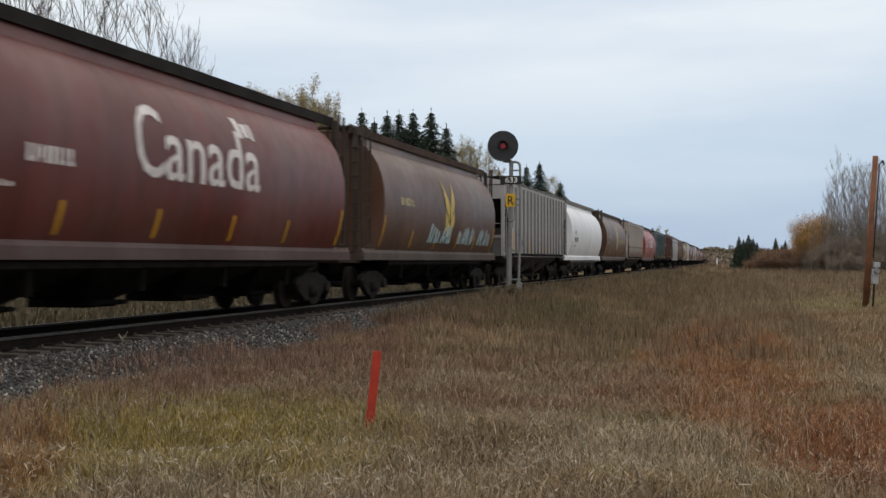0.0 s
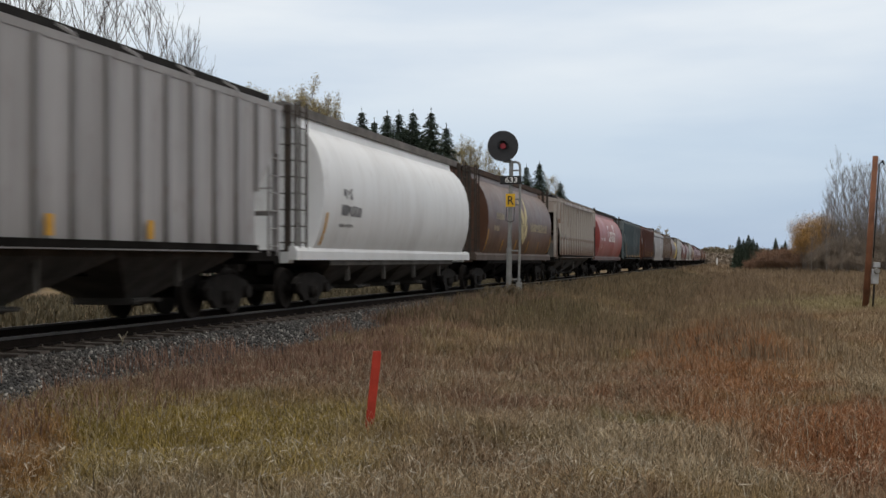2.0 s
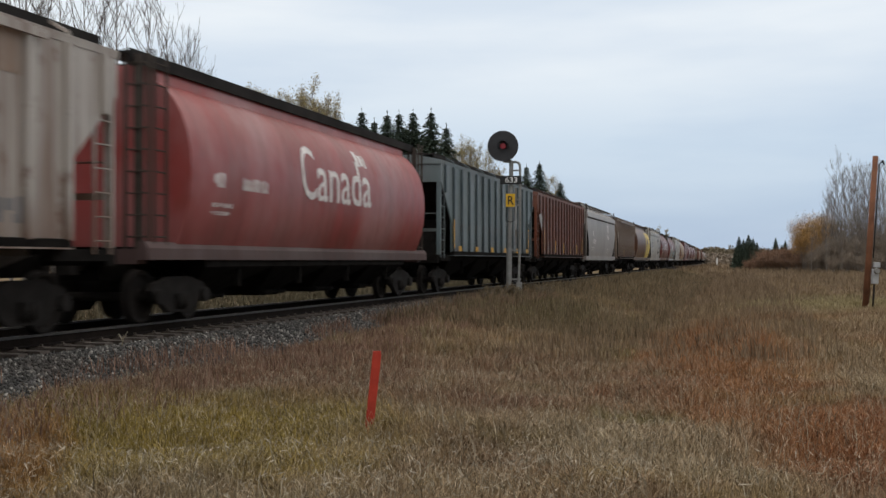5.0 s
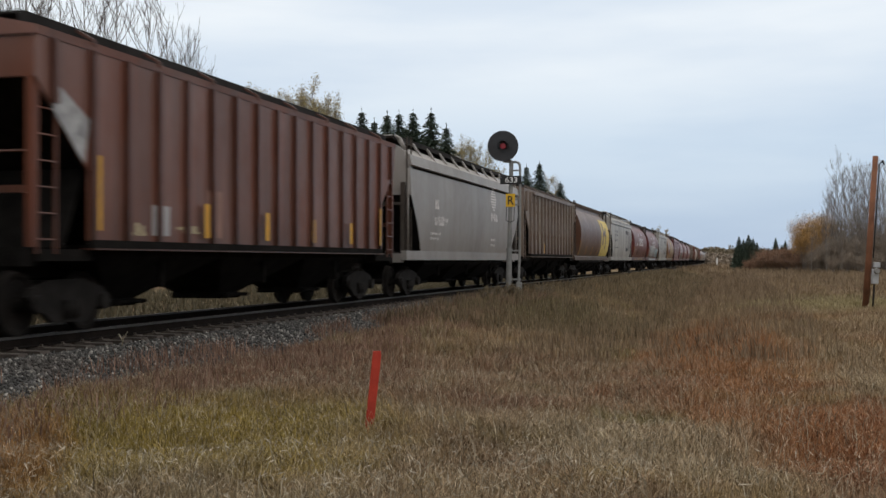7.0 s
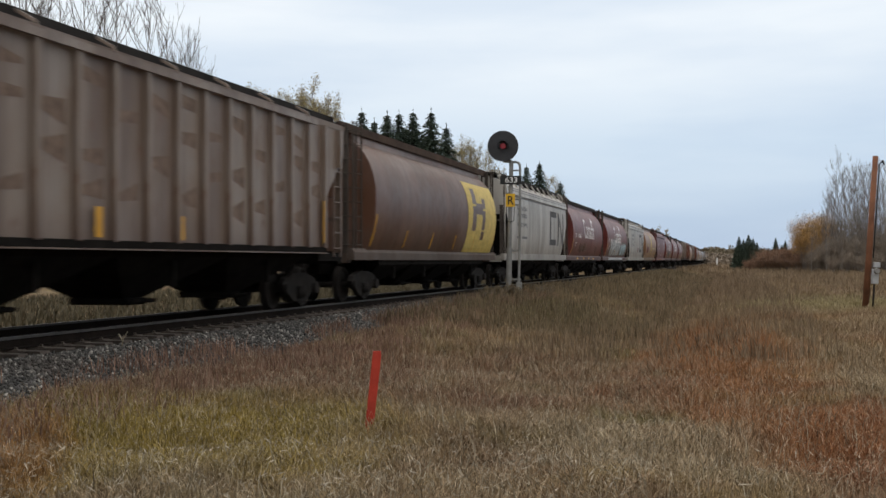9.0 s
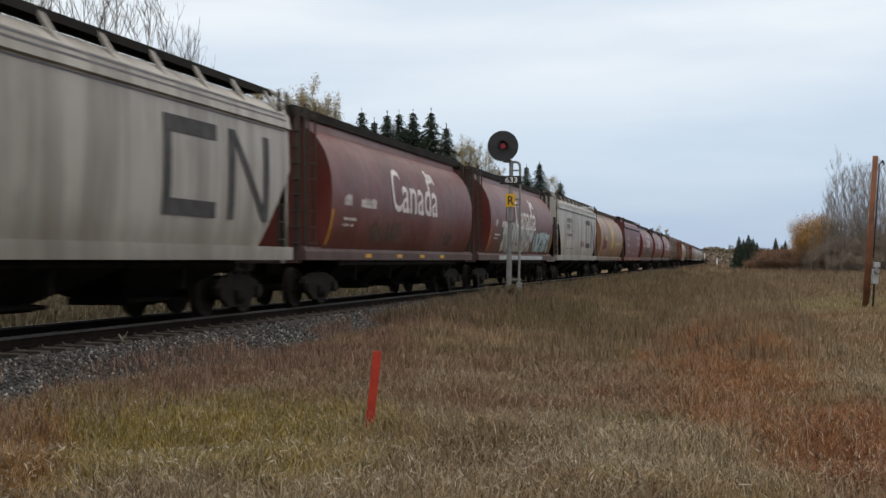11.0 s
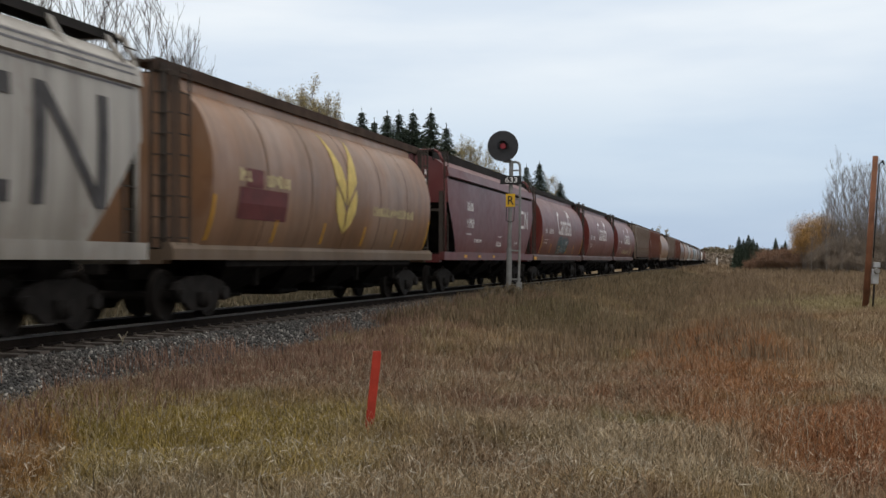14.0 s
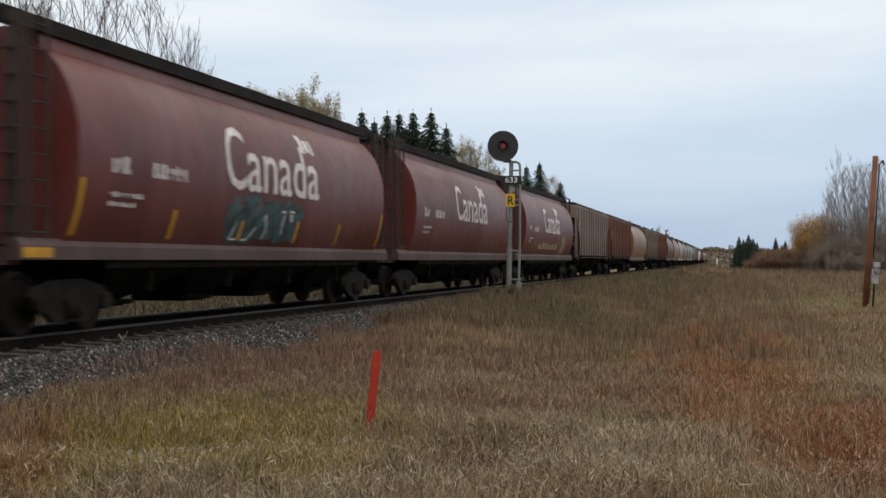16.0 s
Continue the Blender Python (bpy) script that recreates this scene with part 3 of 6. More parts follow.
def bars(car, profile, rows, mat=M_WHITE, name="lettering", out=0.012):
    """Unreadable lettering as blocks: rows of y, z, width, height, count."""
    rnd = random.Random(int(half_seed(rows)))
    for y, z, w, h, n in rows:
        quads, u, step = [], y, w / n
        while u < y + w:
            wide = step * rnd.uniform(0.22, 0.62)
            low = rnd.choice((0, 0, 0.25, 0.4)) * h
            quads.append(rect(u, z + low * rnd.choice((0, 1)), u + wide, z + h - low * 0.5))
            if rnd.random() < 0.55:
                quads.append(rect(u + wide, z, u + wide + step * 0.2, z + h * 0.28))
                wide += step * 0.2
            u += wide + step * rnd.uniform(0.14, 0.3)
        patch(name, mat, profile, quads, car, out=out)


def half_seed(rows):
    return abs(sum(r[0] * 37 + r[1] * 11 + r[4] for r in rows)) * 100


def canada(car, half, mat=M_WHITE):
    side_text("C", mat, TANK, -2.45, 2.30, 1.68, car, squeeze=0.86, thick=0.004, label="tall white serif capital letter")
    side_text("anada", mat, TANK, -1.48, 2.30, 1.58, car, squeeze=1.075, thick=0.010, label="white serif lettering")
    patch("flag_emblem", mat, TANK, [rect(1.62, 3.28, 1.86, 3.66, -0.10), rect(2.22, 3.28, 2.36, 3.6, -0.05)], car)
    patch("flag_emblem", mat, TANK, [rect(1.92, 3.32, 2.16, 3.58, -0.07)], car)
    bars(car, TANK, [(-half + 1.95, 2.28, 0.42, 0.26, 2), (-half + 3.2, 2.28, 1.15, 0.24, 6), (-half + 1.95, 1.92, 0.9, 0.08, 5), (-half + 1.95, 1.78, 0.7, 0.07, 4)])


def stroke(bm, profile, pts, w, out):
    """A brushed band along y, z points on the side."""
    prev = None
    for i, (y, z) in enumerate(pts):
        a, b = pts[max(0, i - 1)], pts[min(len(pts) - 1, i + 1)]
        d = Vector((b[0] - a[0], b[1] - a[1])).normalized()
        n = Vector((-d.y, d.x)) * w / 2
        pair = []
        for k in (-1, 1):
            zz = min(max(z + k * n.y, 1.28), 3.6)
            pair.append(bm.verts.new((side_x(profile, zz) + out, y + k * n.x, zz)))
        if prev:
            bm.faces.new((prev[0], pair[0], pair[1], prev[1]))
        prev = pair


def spray(car, profile, y0, y1, z0, z1, fills, seed, n=7, name="graffiti", fringe=None, glint=None):
    """Fat spray strokes that spell nothing: an overspray fringe, a cloud, thick edges, a fill and a glint."""
    rnd = random.Random(seed)
    step = (y1 - y0) / n
    back, main, edge = fills
    if fringe:
        bm = bmesh.new()
        for k in range(n * 3):
            y = y0 - 0.3 + (y1 - y0 + 0.5) * (k + rnd.random()) / (n * 3)
            top = z1 + rnd.uniform(0.05, 0.42)
            stroke(bm, profile, [(y + rnd.uniform(-0.05, 0.05), z0 + t * (top - z0) / 5) for t in range(6)], step * rnd.uniform(0.2, 0.5), 0.004 + 0.0006 * (k % 3))
        part(name, to_mesh(name, bm, fringe), car, "soft green overspray")
    bm = bmesh.new()
    k = 0
    while k < n * 4:
        y = y0 + (k + 0.5) * step / 4
        stroke(bm, profile, [(y + rnd.uniform(-0.1, 0.1), z0 + rnd.uniform(0, 0.1) + t * (z1 - z0 + rnd.uniform(0.0, 0.22)) / 5) for t in range(6)], step * 0.3, 0.007 + 0.0004 * (k % 3))
        k += 1
    part(name, to_mesh(name, bm, back), car, "faded graffiti cloud")
    h = z1 - z0
    for i in range(n):
        g = [(rnd.uniform(0, 0.5), rnd.choice((0.0, 0.95)))]
        while len(g) < 7:
            g.append((min(1.1, max(-0.1, g[-1][0] + rnd.uniform(-0.35, 0.5))), min(1, max(0, g[-1][1] + rnd.choice((-1, 1)) * rnd.uniform(0.25, 0.7)))))
        lean, lift, wide = rnd.uniform(-0.05, 0.22), rnd.uniform(0, 0.12) * h, rnd.uniform(1.0, 1.3)
        pts = []
        for (ua, va), (ub, vb) in zip(g, g[1:]):
            for t in range(4):
                u, v = ua + (ub - ua) * t / 4, va + (vb - va) * t / 4
                pts.append((y0 + i * step + (u * wide + lean * v) * step, z0 + lift + v * h * 0.92))
        pts.append((y0 + i * step + (g[-1][0] * wide + lean * g[-1][1]) * step, z0 + lift + g[-1][1] * h * 0.92))
        for w, mat, out in ((0.42, edge, 0.011 + 0.0005 * (i % 2)), (0.26, main, 0.014 + 0.0005 * (i % 2)), (0.05, glint or M_WHITE, 0.017)):
            bm = bmesh.new()
            off = step * 0.07 if mat is (glint or M_WHITE) else 0
            stroke(bm, profile, [(a + off, b) for a, b in (pts[: len(pts) // 2] if off else pts)], w * step, out)
            part(name, to_mesh(name, bm, mat), car)


def rail_mark(car, mat, profile, y, z, h, wide, out=0.013):
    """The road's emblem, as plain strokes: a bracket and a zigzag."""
    w = 0.17 * h
    u = (wide - w) / 2.05
    quads = [rect(y, z, y + w, z + h), rect(y + w, z, y + u, z + w), rect(y + w, z + h - w, y + u, z + h),
             rect(y + 1.25 * u, z, y + 1.25 * u + w, z + h), rect(y + 2.05 * u, z, y + 2.05 * u + w, z + h),
             ((y + 2.05 * u, z), (y + 2.05 * u + w, z), (y + 1.25 * u + w, z + h), (y + 1.25 * u, z + h))]
    for i, q in enumerate(quads):
        patch("emblem", mat, profile, [q], car, out=out + (0.003 if i == 5 else 0))


def band_lines(car, half, zs=(3.62, 3.84, 3.94), high=0.035, mat=M_GREYL):
    # grey seams of the band; in M_UNDER, a painted shadow below it
    for z in zs:
        patch("seam_shade_line", mat, FLOW, [rect(-half + 0.5, z, half - 0.5, z + high)], car, out=0.006)


GAPS = [9.2, 27.2, 44.6, 62.4, 80.0, 98.0, 115.6, 133.9, 151.9, 170.0, 188.2, 205.6, 223.9, 242.1, 259.6, 277.6, 295.6, 313.7, 331.1, 348.8, 366.6]
while len(GAPS) < 62:
    GAPS.append(GAPS[-1] + 17.95)


def half_of(i):
    return (GAPS[i + 1] - GAPS[i]) / 2 - 0.55


def build_train():
    def add(car, i):
        CARS.append((car, (GAPS[i] + GAPS[i + 1]) / 2 + 0.5))
        return car

    rib_st = lambda h: [(-h + 1.62, 1.35, 2.4), (-h * 0.42, 1.35, 1.9), (-h * 0.1, 1.35, 1.85), (h * 0.25, 1.35, 1.8)]
    # 0
    h = half_of(0)
    c = add(tank_car("dark red cylindrical grain hopper car with large white lettering", h, RED), 0)
    canada(c, h), tank_stripes(c, h)
    # 1
    h = half_of(1)
    c = add(tank_car("brown cylindrical grain hopper car with wheat emblem and white graffiti", h, BROWN, top=M_WALK), 1)
    wheat(TANK, M_WHEAT, 0.0, 1.74, 1.72, c), tank_stripes(c, h)
    bars(c, TANK, [(-h + 2.6, 2.5, 1.2, 0.22, 6)], M_PALEW)
    for k, (y0, y1) in enumerate(((-2.4, 0.6), (1.4, 3.7), (4.3, 6.5))):
        for i in range(4):
            bm = bmesh.new()
            lean = ((0.3, 1.0), (0.1, 0.75), (0.5, 0.9), (0.0, 1.0))[(i + k) % 4]
            for q in (rect(0, 0, 0.3, lean[1], lean[0]), rect(0.45, 0, 0.7, lean[1] * 0.85, lean[0]), rect(0.05, 0.3 * lean[0], 0.75, 0.22 + 0.3 * lean[0], 0)):
                side_patch(bm, TANK, [(y0 + (i + u) * (y1 - y0) / 4, 1.50 + v * 0.58) for u, v in q], 0.018)
            part("graffiti", to_mesh("graffiti", bm, M_SPRAYB), c)
    # 2
    h = half_of(2)
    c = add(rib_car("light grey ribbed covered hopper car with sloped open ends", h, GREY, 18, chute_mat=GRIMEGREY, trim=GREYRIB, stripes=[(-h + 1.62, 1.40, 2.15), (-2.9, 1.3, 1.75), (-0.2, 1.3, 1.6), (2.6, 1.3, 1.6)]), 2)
    bars(c, FLAT, [(-h + 3.0, 2.0, 0.6, 0.26, 2), (-h + 3.0, 1.6, 1.3, 0.26, 5)], M_GREYL, out=0.008)
    # 3
    h = half_of(3)
    c = add(tank_car("dirty white cylindrical grain hopper car", h, WHITE, top=M_WALKG, chute_mat=GRIMEGREY), 3)
    bars(c, TANK, [(-h + 2.4, 2.42, 0.6, 0.26, 2), (-h + 2.3, 2.02, 1.4, 0.26, 6), (-h + 2.3, 1.75, 1.0, 0.08, 6)], M_GREYL)
    patch("safety_stripe", M_YELLOW, TANK, [rect(-h + 1.3, 1.3, -h + 1.42, 2.05)], c)
    # 4
    h = half_of(4)
    c = add(tank_car("dark brown cylindrical grain hopper car with pale wheat emblem", h, BROWN, top=M_WALK), 4)
    wheat(TANK, M_PALEW, 0.0, 1.70, 2.0, c), tank_stripes(c, h)
    bars(c, TANK, [(-h + 2.6, 2.55, 1.5, 0.26, 6), (-h + 2.2, 2.1, 0.8, 0.2, 3), (1.6, 2.25, 4.2, 0.36, 14)], M_CREAM)
    # 5
    h = half_of(5)
    c = add(rib_car("rust-streaked pale grey ribbed covered hopper car", h, RUSTGREY, 17, heavy=True, chute_mat=GRIMEGREY), 5)
    bars(c, FLAT, [(-h + 2.3, 2.1, 1.3, 0.3, 3), (-h + 4.2, 1.7, 0.6, 0.12, 2), (h - 3.4, 1.45, 0.8, 0.4, 3)], M_GREYL, out=0.008)
    he = h - 0.15
    pitch = (2 * he - 0.84) / 16
    for k, z0 in ((0, 2.9), (1, 2.5), (3, 2.75), (4, 3.2), (7, 3.6), (9, 3.75), (11, 3.5), (13, 3.4)):
        y = -he + 0.42 + k * pitch
        patch("rust_run", RUSTRUN, FLAT, [rect(y + 0.06, z0, y + pitch - 0.06, 4.0)], c, out=0.007)
    for k in (1, 2):
        y = -he + 0.42 + k * pitch
        patch("grey_patch", M_GREYL, FLAT, [rect(y + 0.08, 2.1, y + pitch - 0.08, 2.36)], c, out=0.010)
    # 6
    h = half_of(6)
    c = add(tank_car("faded pinkish red cylindrical grain hopper car with white lettering", h, REDPINK), 6)
    canada(c, h)
    # 7
    h = half_of(7)
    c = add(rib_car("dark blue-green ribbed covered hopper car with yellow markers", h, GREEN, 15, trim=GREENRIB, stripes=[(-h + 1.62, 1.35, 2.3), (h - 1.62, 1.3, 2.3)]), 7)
    for y in (-6.3, -3.7, -1.1, 1.4, 3.9, 6.2):
        patch("marker", M_YELLOW, FLAT, [rect(y, 1.27, y + 0.46, 1.44)], c, out=0.08)
    for y0, y1, z0, z1, mat in ((2.72, 3.32, 2.30, 4.0, RUSTRUN), (3.50, 4.12, 2.60, 4.0, M_TANFADE), (4.35, 5.0, 1.6, 4.0, M_TANFADE)):
        patch("repair_panel", mat, FLAT, [rect(y0 - 0.3, z0, y1 - 0.3, z1)], c, out=0.009)
    for y0, y1, z0, z1 in ((2.1, 3.35, 2.32, 2.52), (2.0, 2.35, 3.42, 3.52), (3.75, 4.1, 3.62, 3.72), (4.5, 5.0, 3.58, 3.68), (4.15, 4.42, 2.25, 3.4), (1.42, 1.55, 3.0, 3.2), (2.75, 3.0, 2.85, 3.05), (2.75, 3.0, 3.2, 3.35)):
        patch("worn_lettering", M_GHOST, FLAT, [rect(y0, z0, y1, z1)], c, out=0.013)
    for y0 in (3.9, 5.0):
        patch("data_panel", M_GREYL, FLAT, [rect(y0, 1.62, y0 + 0.42, 1.98)], c, out=0.012)
    # 8
    h = half_of(8)
    c = add(rib_car("oxide red ribbed covered hopper car with yellow stripes", h, RUST, 17, trim=RUSTRIB, stripes=[(-h + 1.62, 1.4, 2.5), (-3.3, 1.35, 1.95), (-0.6, 1.35, 1.9), (2.0, 1.35, 1.85), (4.5, 1.35, 1.85), (h - 1.62, 1.35, 2.3)]), 8)
    bars(c, FLAT, [(-h + 2.65, 1.35, 0.5, 0.2, 2), (-h + 4.2, 1.42, 0.6, 0.13, 1)], M_CREAM, out=0.008)
    patch("worn_paint", M_GHOST, FLAT, [((-h + 0.55, 3.05), (-h + 1.35, 2.35), (-h + 1.5, 3.0), (-h + 0.7, 3.4))], c, "flaking grey primer at the corner", 0.009)
    patch("pale_patch", M_PINKFADE, FLAT, [rect(-h + 5.35, 1.36, -h + 5.95, 2.2)], c, out=0.009)
    patch("pale_patch", GREY, FLAT, [rect(-h + 3.35, 1.36, -h + 3.95, 1.85)], c, out=0.009)
    # 9
    h = half_of(9)
    c = add(flow_car("grey smooth-sided covered hopper car with raised roof walkway", h, GREYACF), 9)
    bars(c, FLOW, [(-h + 3.0, 2.55, 0.3, 0.28, 1), (-h + 2.9, 2.05, 1.5, 0.3, 5), (-h + 2.6, 1.75, 1.2, 0.08, 5), (-h + 2.6, 1.6, 0.9, 0.08, 4), (2.9, 1.7, 0.8, 0.08, 3), (2.9, 1.5, 0.7, 0.08, 3)])
    # near-black strip painted as the shadow under the roof band
    band_lines(c, h, (3.61,), 0.07, M_UNDER)
    for k in range(9):
        w = 0.46 * math.sin(math.pi * (k + 0.7) / 9.4) + 0.05
        patch("emblem", M_WHITE, FLOW, [rect(3.2 - w, 2.85 + k * 0.10, 3.2 + w, 2.91 + k * 0.10)], c)
    bars(c, FLOW, [(2.75, 2.45, 1.0, 0.3, 3)])
    # 10
    h = half_of(10)
    c = add(rib_car("weathered brown ribbed covered hopper car with rusty panels", h, BROWNRIB, 16, heavy=True, stripes=[(-h + 1.62, 1.35, 2.2), (-3.0, 1.3, 1.75), (-0.4, 1.3, 1.7), (h - 1.62, 1.35, 2.3)]), 10)
    he = h - 0.15
    for i in range(15):
        y = -he + 0.42 + (i + 0.5) * (2 * he - 0.84) / 15
        for k, z in enumerate((3.45, 2.95, 2.35, 1.8)):
            if (i * 7 + k * 3) % 5 > 1 and abs(y) < he - 1.4:
                dz = 0.06 * ((i * 5 + k) % 3)
                patch("rust_patch", M_RUSTP, FLAT, [((y - 0.30, z + dz), (y + 0.28, z + dz - 0.16 + 0.1 * (i % 3)), (y + 0.28, z + dz + 0.12 + 0.05 * (k + i % 2)), (y - 0.30, z + dz + 0.22 - 0.03 * k))], c, out=0.006)
    # 11
    h = half_of(11)
    c = add(tank_car("brown cylindrical grain hopper car with yellow painted end panel", h, BROWN, top=M_WALK), 11)
    he = h - 1.05
    patch("yellow_panel", M_WHEAT, TANK, [rect(2.9, 1.25, he - 0.06, 3.70)], c, "yellow painted panel", steps=16)
    for q in (rect(3.5, 2.0, 4.1, 3.5, 0.2), rect(5.0, 1.7, 5.5, 3.2, 0.2), rect(4.0, 2.6, 5.2, 3.0, 0.1)):
        patch("faded_block", BROWN, TANK, [q], c, out=0.016)
    tank_stripes(c, h)
    # 12
    h = half_of(12)
    c = add(flow_car("pale grey smooth-sided covered hopper car with dark emblem", h, PALECN), 12)
    rail_mark(c, M_CHARCOAL, FLOW, 2.75, 1.72, 1.68, 4.4)
    band_lines(c, h)
    bars(c, FLOW, [(-h + 2.6, 3.1, 2.2, 0.2, 8), (-h + 2.6, 2.8, 2.0, 0.2, 7), (-h + 2.6, 2.4, 2.2, 0.2, 8), (-h + 2.6, 1.9, 2.0, 0.1, 1)], M_GREYL)
    # 13
    h = half_of(13)
    c = add(tank_car("dark red cylindrical grain hopper car with faint graffiti and lettering", h, RED), 13)
    canada(c, h)
    bars(c, TANK, [(-h + 4.0, 1.45, 1.2, 0.5, 3), (-h + 5.5, 1.5, 1.2, 0.5, 4), (3.6, 1.45, 0.9, 0.4, 4)], M_DIRTSEAM, "graffiti")
    rnd = random.Random(6)
    for y0, z0, z1 in ((-3.9, 1.4, 2.05), (-3.4, 1.5, 2.2), (-2.9, 1.55, 2.1), (-2.3, 1.6, 2.15), (-1.7, 1.5, 1.95), (-1.0, 1.45, 1.8), (0.4, 1.4, 1.7), (3.9, 1.4, 1.75), (4.6, 1.35, 1.65)):
        bm = bmesh.new()
        stroke(bm, TANK, [(y0 + 0.09 * k + rnd.uniform(-0.08, 0.08), (z0 if k % 2 else z1) + rnd.uniform(-0.08, 0.08)) for k in range(7)], 0.05, 0.010)
        part("graffiti", to_mesh("graffiti", bm, M_DUSTW), c)
    patch("safety_stripe", M_YELLOW, TANK, [rect(-h + 1.11, 1.32, -h + 1.22, 2.15)], c)
    for y in (-4.0, -1.2, 1.2, 3.6):
        bm = bmesh.new()
        box(bm, 1.40, 1.406, y, y + 0.5, 1.03, 1.13)
        part("reflector", to_mesh("reflector", bm, M_YELLOW), c)
    # 14
    h = half_of(14)
    c = add(tank_car("red cylindrical grain hopper car with large silver and blue graffiti", h, RED), 14)
    canada(c, h), tank_stripes(c, h)
    spray(c, TANK, -4.9, 1.5, 1.34, 2.26, (M_SILVER, M_SILVER, M_SPRAYD), 4, 6, fringe=M_SPRAYG)
    spray(c, TANK, 2.3, 6.5, 1.34, 2.0, (M_SPRAYB, M_SPRAYD, M_SPRAYB), 9, 7, fringe=M_SPRAYG, glint=M_SPRAYB)
    bm = bmesh.new()
    box(bm, 1.40, 1.406, -4.7, 5.6, 0.99, 1.16)
    part("sill_overspray", to_mesh("sill_overspray", bm, M_SILVER), c)
    # 15
    h = half_of(15)
    c = add(flow_car("pale grey smooth-sided covered hopper car with dark emblem and stains", h, PALECN), 15)
    rail_mark(c, M_CHARCOAL, FLOW, 2.75, 1.72, 1.68, 4.4)
    band_lines(c, h)
    bars(c, FLOW, [(-h + 3.3, 3.05, 2.1, 0.24, 8), (-h + 3.3, 2.7, 2.0, 0.24, 7), (-h + 3.3, 2.58, 2.1, 0.04, 1), (-h + 3.3, 2.25, 2.2, 0.22, 9), (-h + 3.3, 2.15, 2.1, 0.04, 1), (-h + 3.2, 1.6, 2.1, 0.05, 1)], M_GREYL)
    bars(c, FLOW, [(0.6, 1.75, 1.3, 0.4, 4)], M_DKPATCH, "graffiti")
    patch("safety_stripe", M_YELLOW, FLOW, [rect(-h + 2.25, 1.6, -h + 2.4, 2.1)], c)
    # 16
    h = half_of(16)
    c = add(tank_car("dusty tan cylindrical grain hopper car with yellow wheat emblem", h, TAN, top=M_WALK, seams=True), 16)
    wheat(TANK, M_WHEAT, -0.2, 1.66, 2.2, c), tank_stripes(c, h)
    patch("repaint_patch", M_DKPATCH, TANK, [rect(-h + 2.2, 1.75, -h + 4.6, 2.35)], c, "dark red repainted patch")
    patch("repaint_patch", M_DKPATCH, TANK, [rect(-h + 2.5, 2.36, -h + 3.3, 2.72)], c)
    bars(c, TANK, [(-h + 2.2, 2.46, 0.5, 0.25, 2), (-h + 3.5, 2.42, 1.2, 0.25, 5), (1.9, 2.1, 3.6, 0.24, 14)], M_PALEW, out=0.015)
    # 17
    h = half_of(17)
    c = add(flow_car("maroon smooth-sided covered hopper car with white markings", h, MAROON, open_rail=False), 17)
    # shadow of the roof band, painted as a dark strip
    band_lines(c, h, (3.61,), 0.07, M_UNDER)
    rail_mark(c, M_WHITE, FLOW, 4.8, 2.32, 0.76, 1.75)
    bars(c, FLOW, [(-h + 3.0, 2.68, 0.85, 0.34, 4), (-h + 2.95, 2.1, 1.15, 0.32, 6), (-h + 2.9, 1.85, 0.7, 0.06, 4), (-h + 4.2, 1.6, 1.2, 0.13, 8), (0.2, 1.85, 0.6, 0.06, 2), (0.0, 1.5, 0.8, 0.2, 3), (3.6, 1.55, 0.4, 0.22, 1)])
    for k, (u, w, hh) in enumerate(((0.0, 0.85, 0.22), (0.0, 1.25, 0.24), (0.0, 1.0, 0.07), (0.0, 1.5, 0.09), (0.0, 0.7, 0.07), (0.0, 0.8, 0.07))):
        bm = bmesh.new()
        for q in range(int(w / 0.16)):
            x = -0.15 - q * 0.16
            box(bm, x, x + 0.105, -0.006, 0.0, 3.74 - 0.28 * k if k < 2 else 3.42 - 0.13 * k, (3.74 - 0.28 * k if k < 2 else 3.42 - 0.13 * k) + hh * 0.8)
        part("end_lettering", to_mesh("end_lettering", bm, M_WHITE), c, at=(0.9, -h + 0.294, 0))
    for y in (-5.4, -3.2, -0.7, 2.0):
        bm = bmesh.new()
        box(bm, 1.53, 1.536, y, y + 0.4, 1.05, 1.15)
        part("reflector", to_mesh("reflector", bm, M_YELLOW), c)
    # 18, 19, 20
    for i in (18, 19, 20):
        h = half_of(i)
        c = add(tank_car("dark red cylindrical grain hopper car with white lettering" + (" and teal graffiti" if i == 18 else ""), h, RED), i)
        canada(c, h)
        if i == 18:
            tank_stripes(c, h)
            spray(c, TANK, -2.2, 1.4, 1.32, 1.95, (M_SPRAYT, M_SPRAYT, M_SPRAYD), 5, 5)
            bm = bmesh.new()
            box(bm, 1.40, 1.406, -h + 0.05, -h + 0.75, 1.0, 1.14)
            part("reflector", to_mesh("reflector", bm, M_YELLOW), c)
        elif i == 20:
            bars(c, TANK, [(-3.5, 1.5, 5.0, 0.3, 5), (3.4, 1.3, 0.9, 0.9, 2)], M_CREAM, "graffiti")
    # the far part of the train
    far = [("r", BROWNRIB), ("r", RUST), ("t", TAN), ("r", BROWNRIB), ("r", RUST), ("t", BROWN), ("t", TAN), ("t", GREYACF), ("t", TAN), ("t", GREEN), ("t", GREYACF), ("t", BROWN), ("r", GREYRIB)]
    made = {}
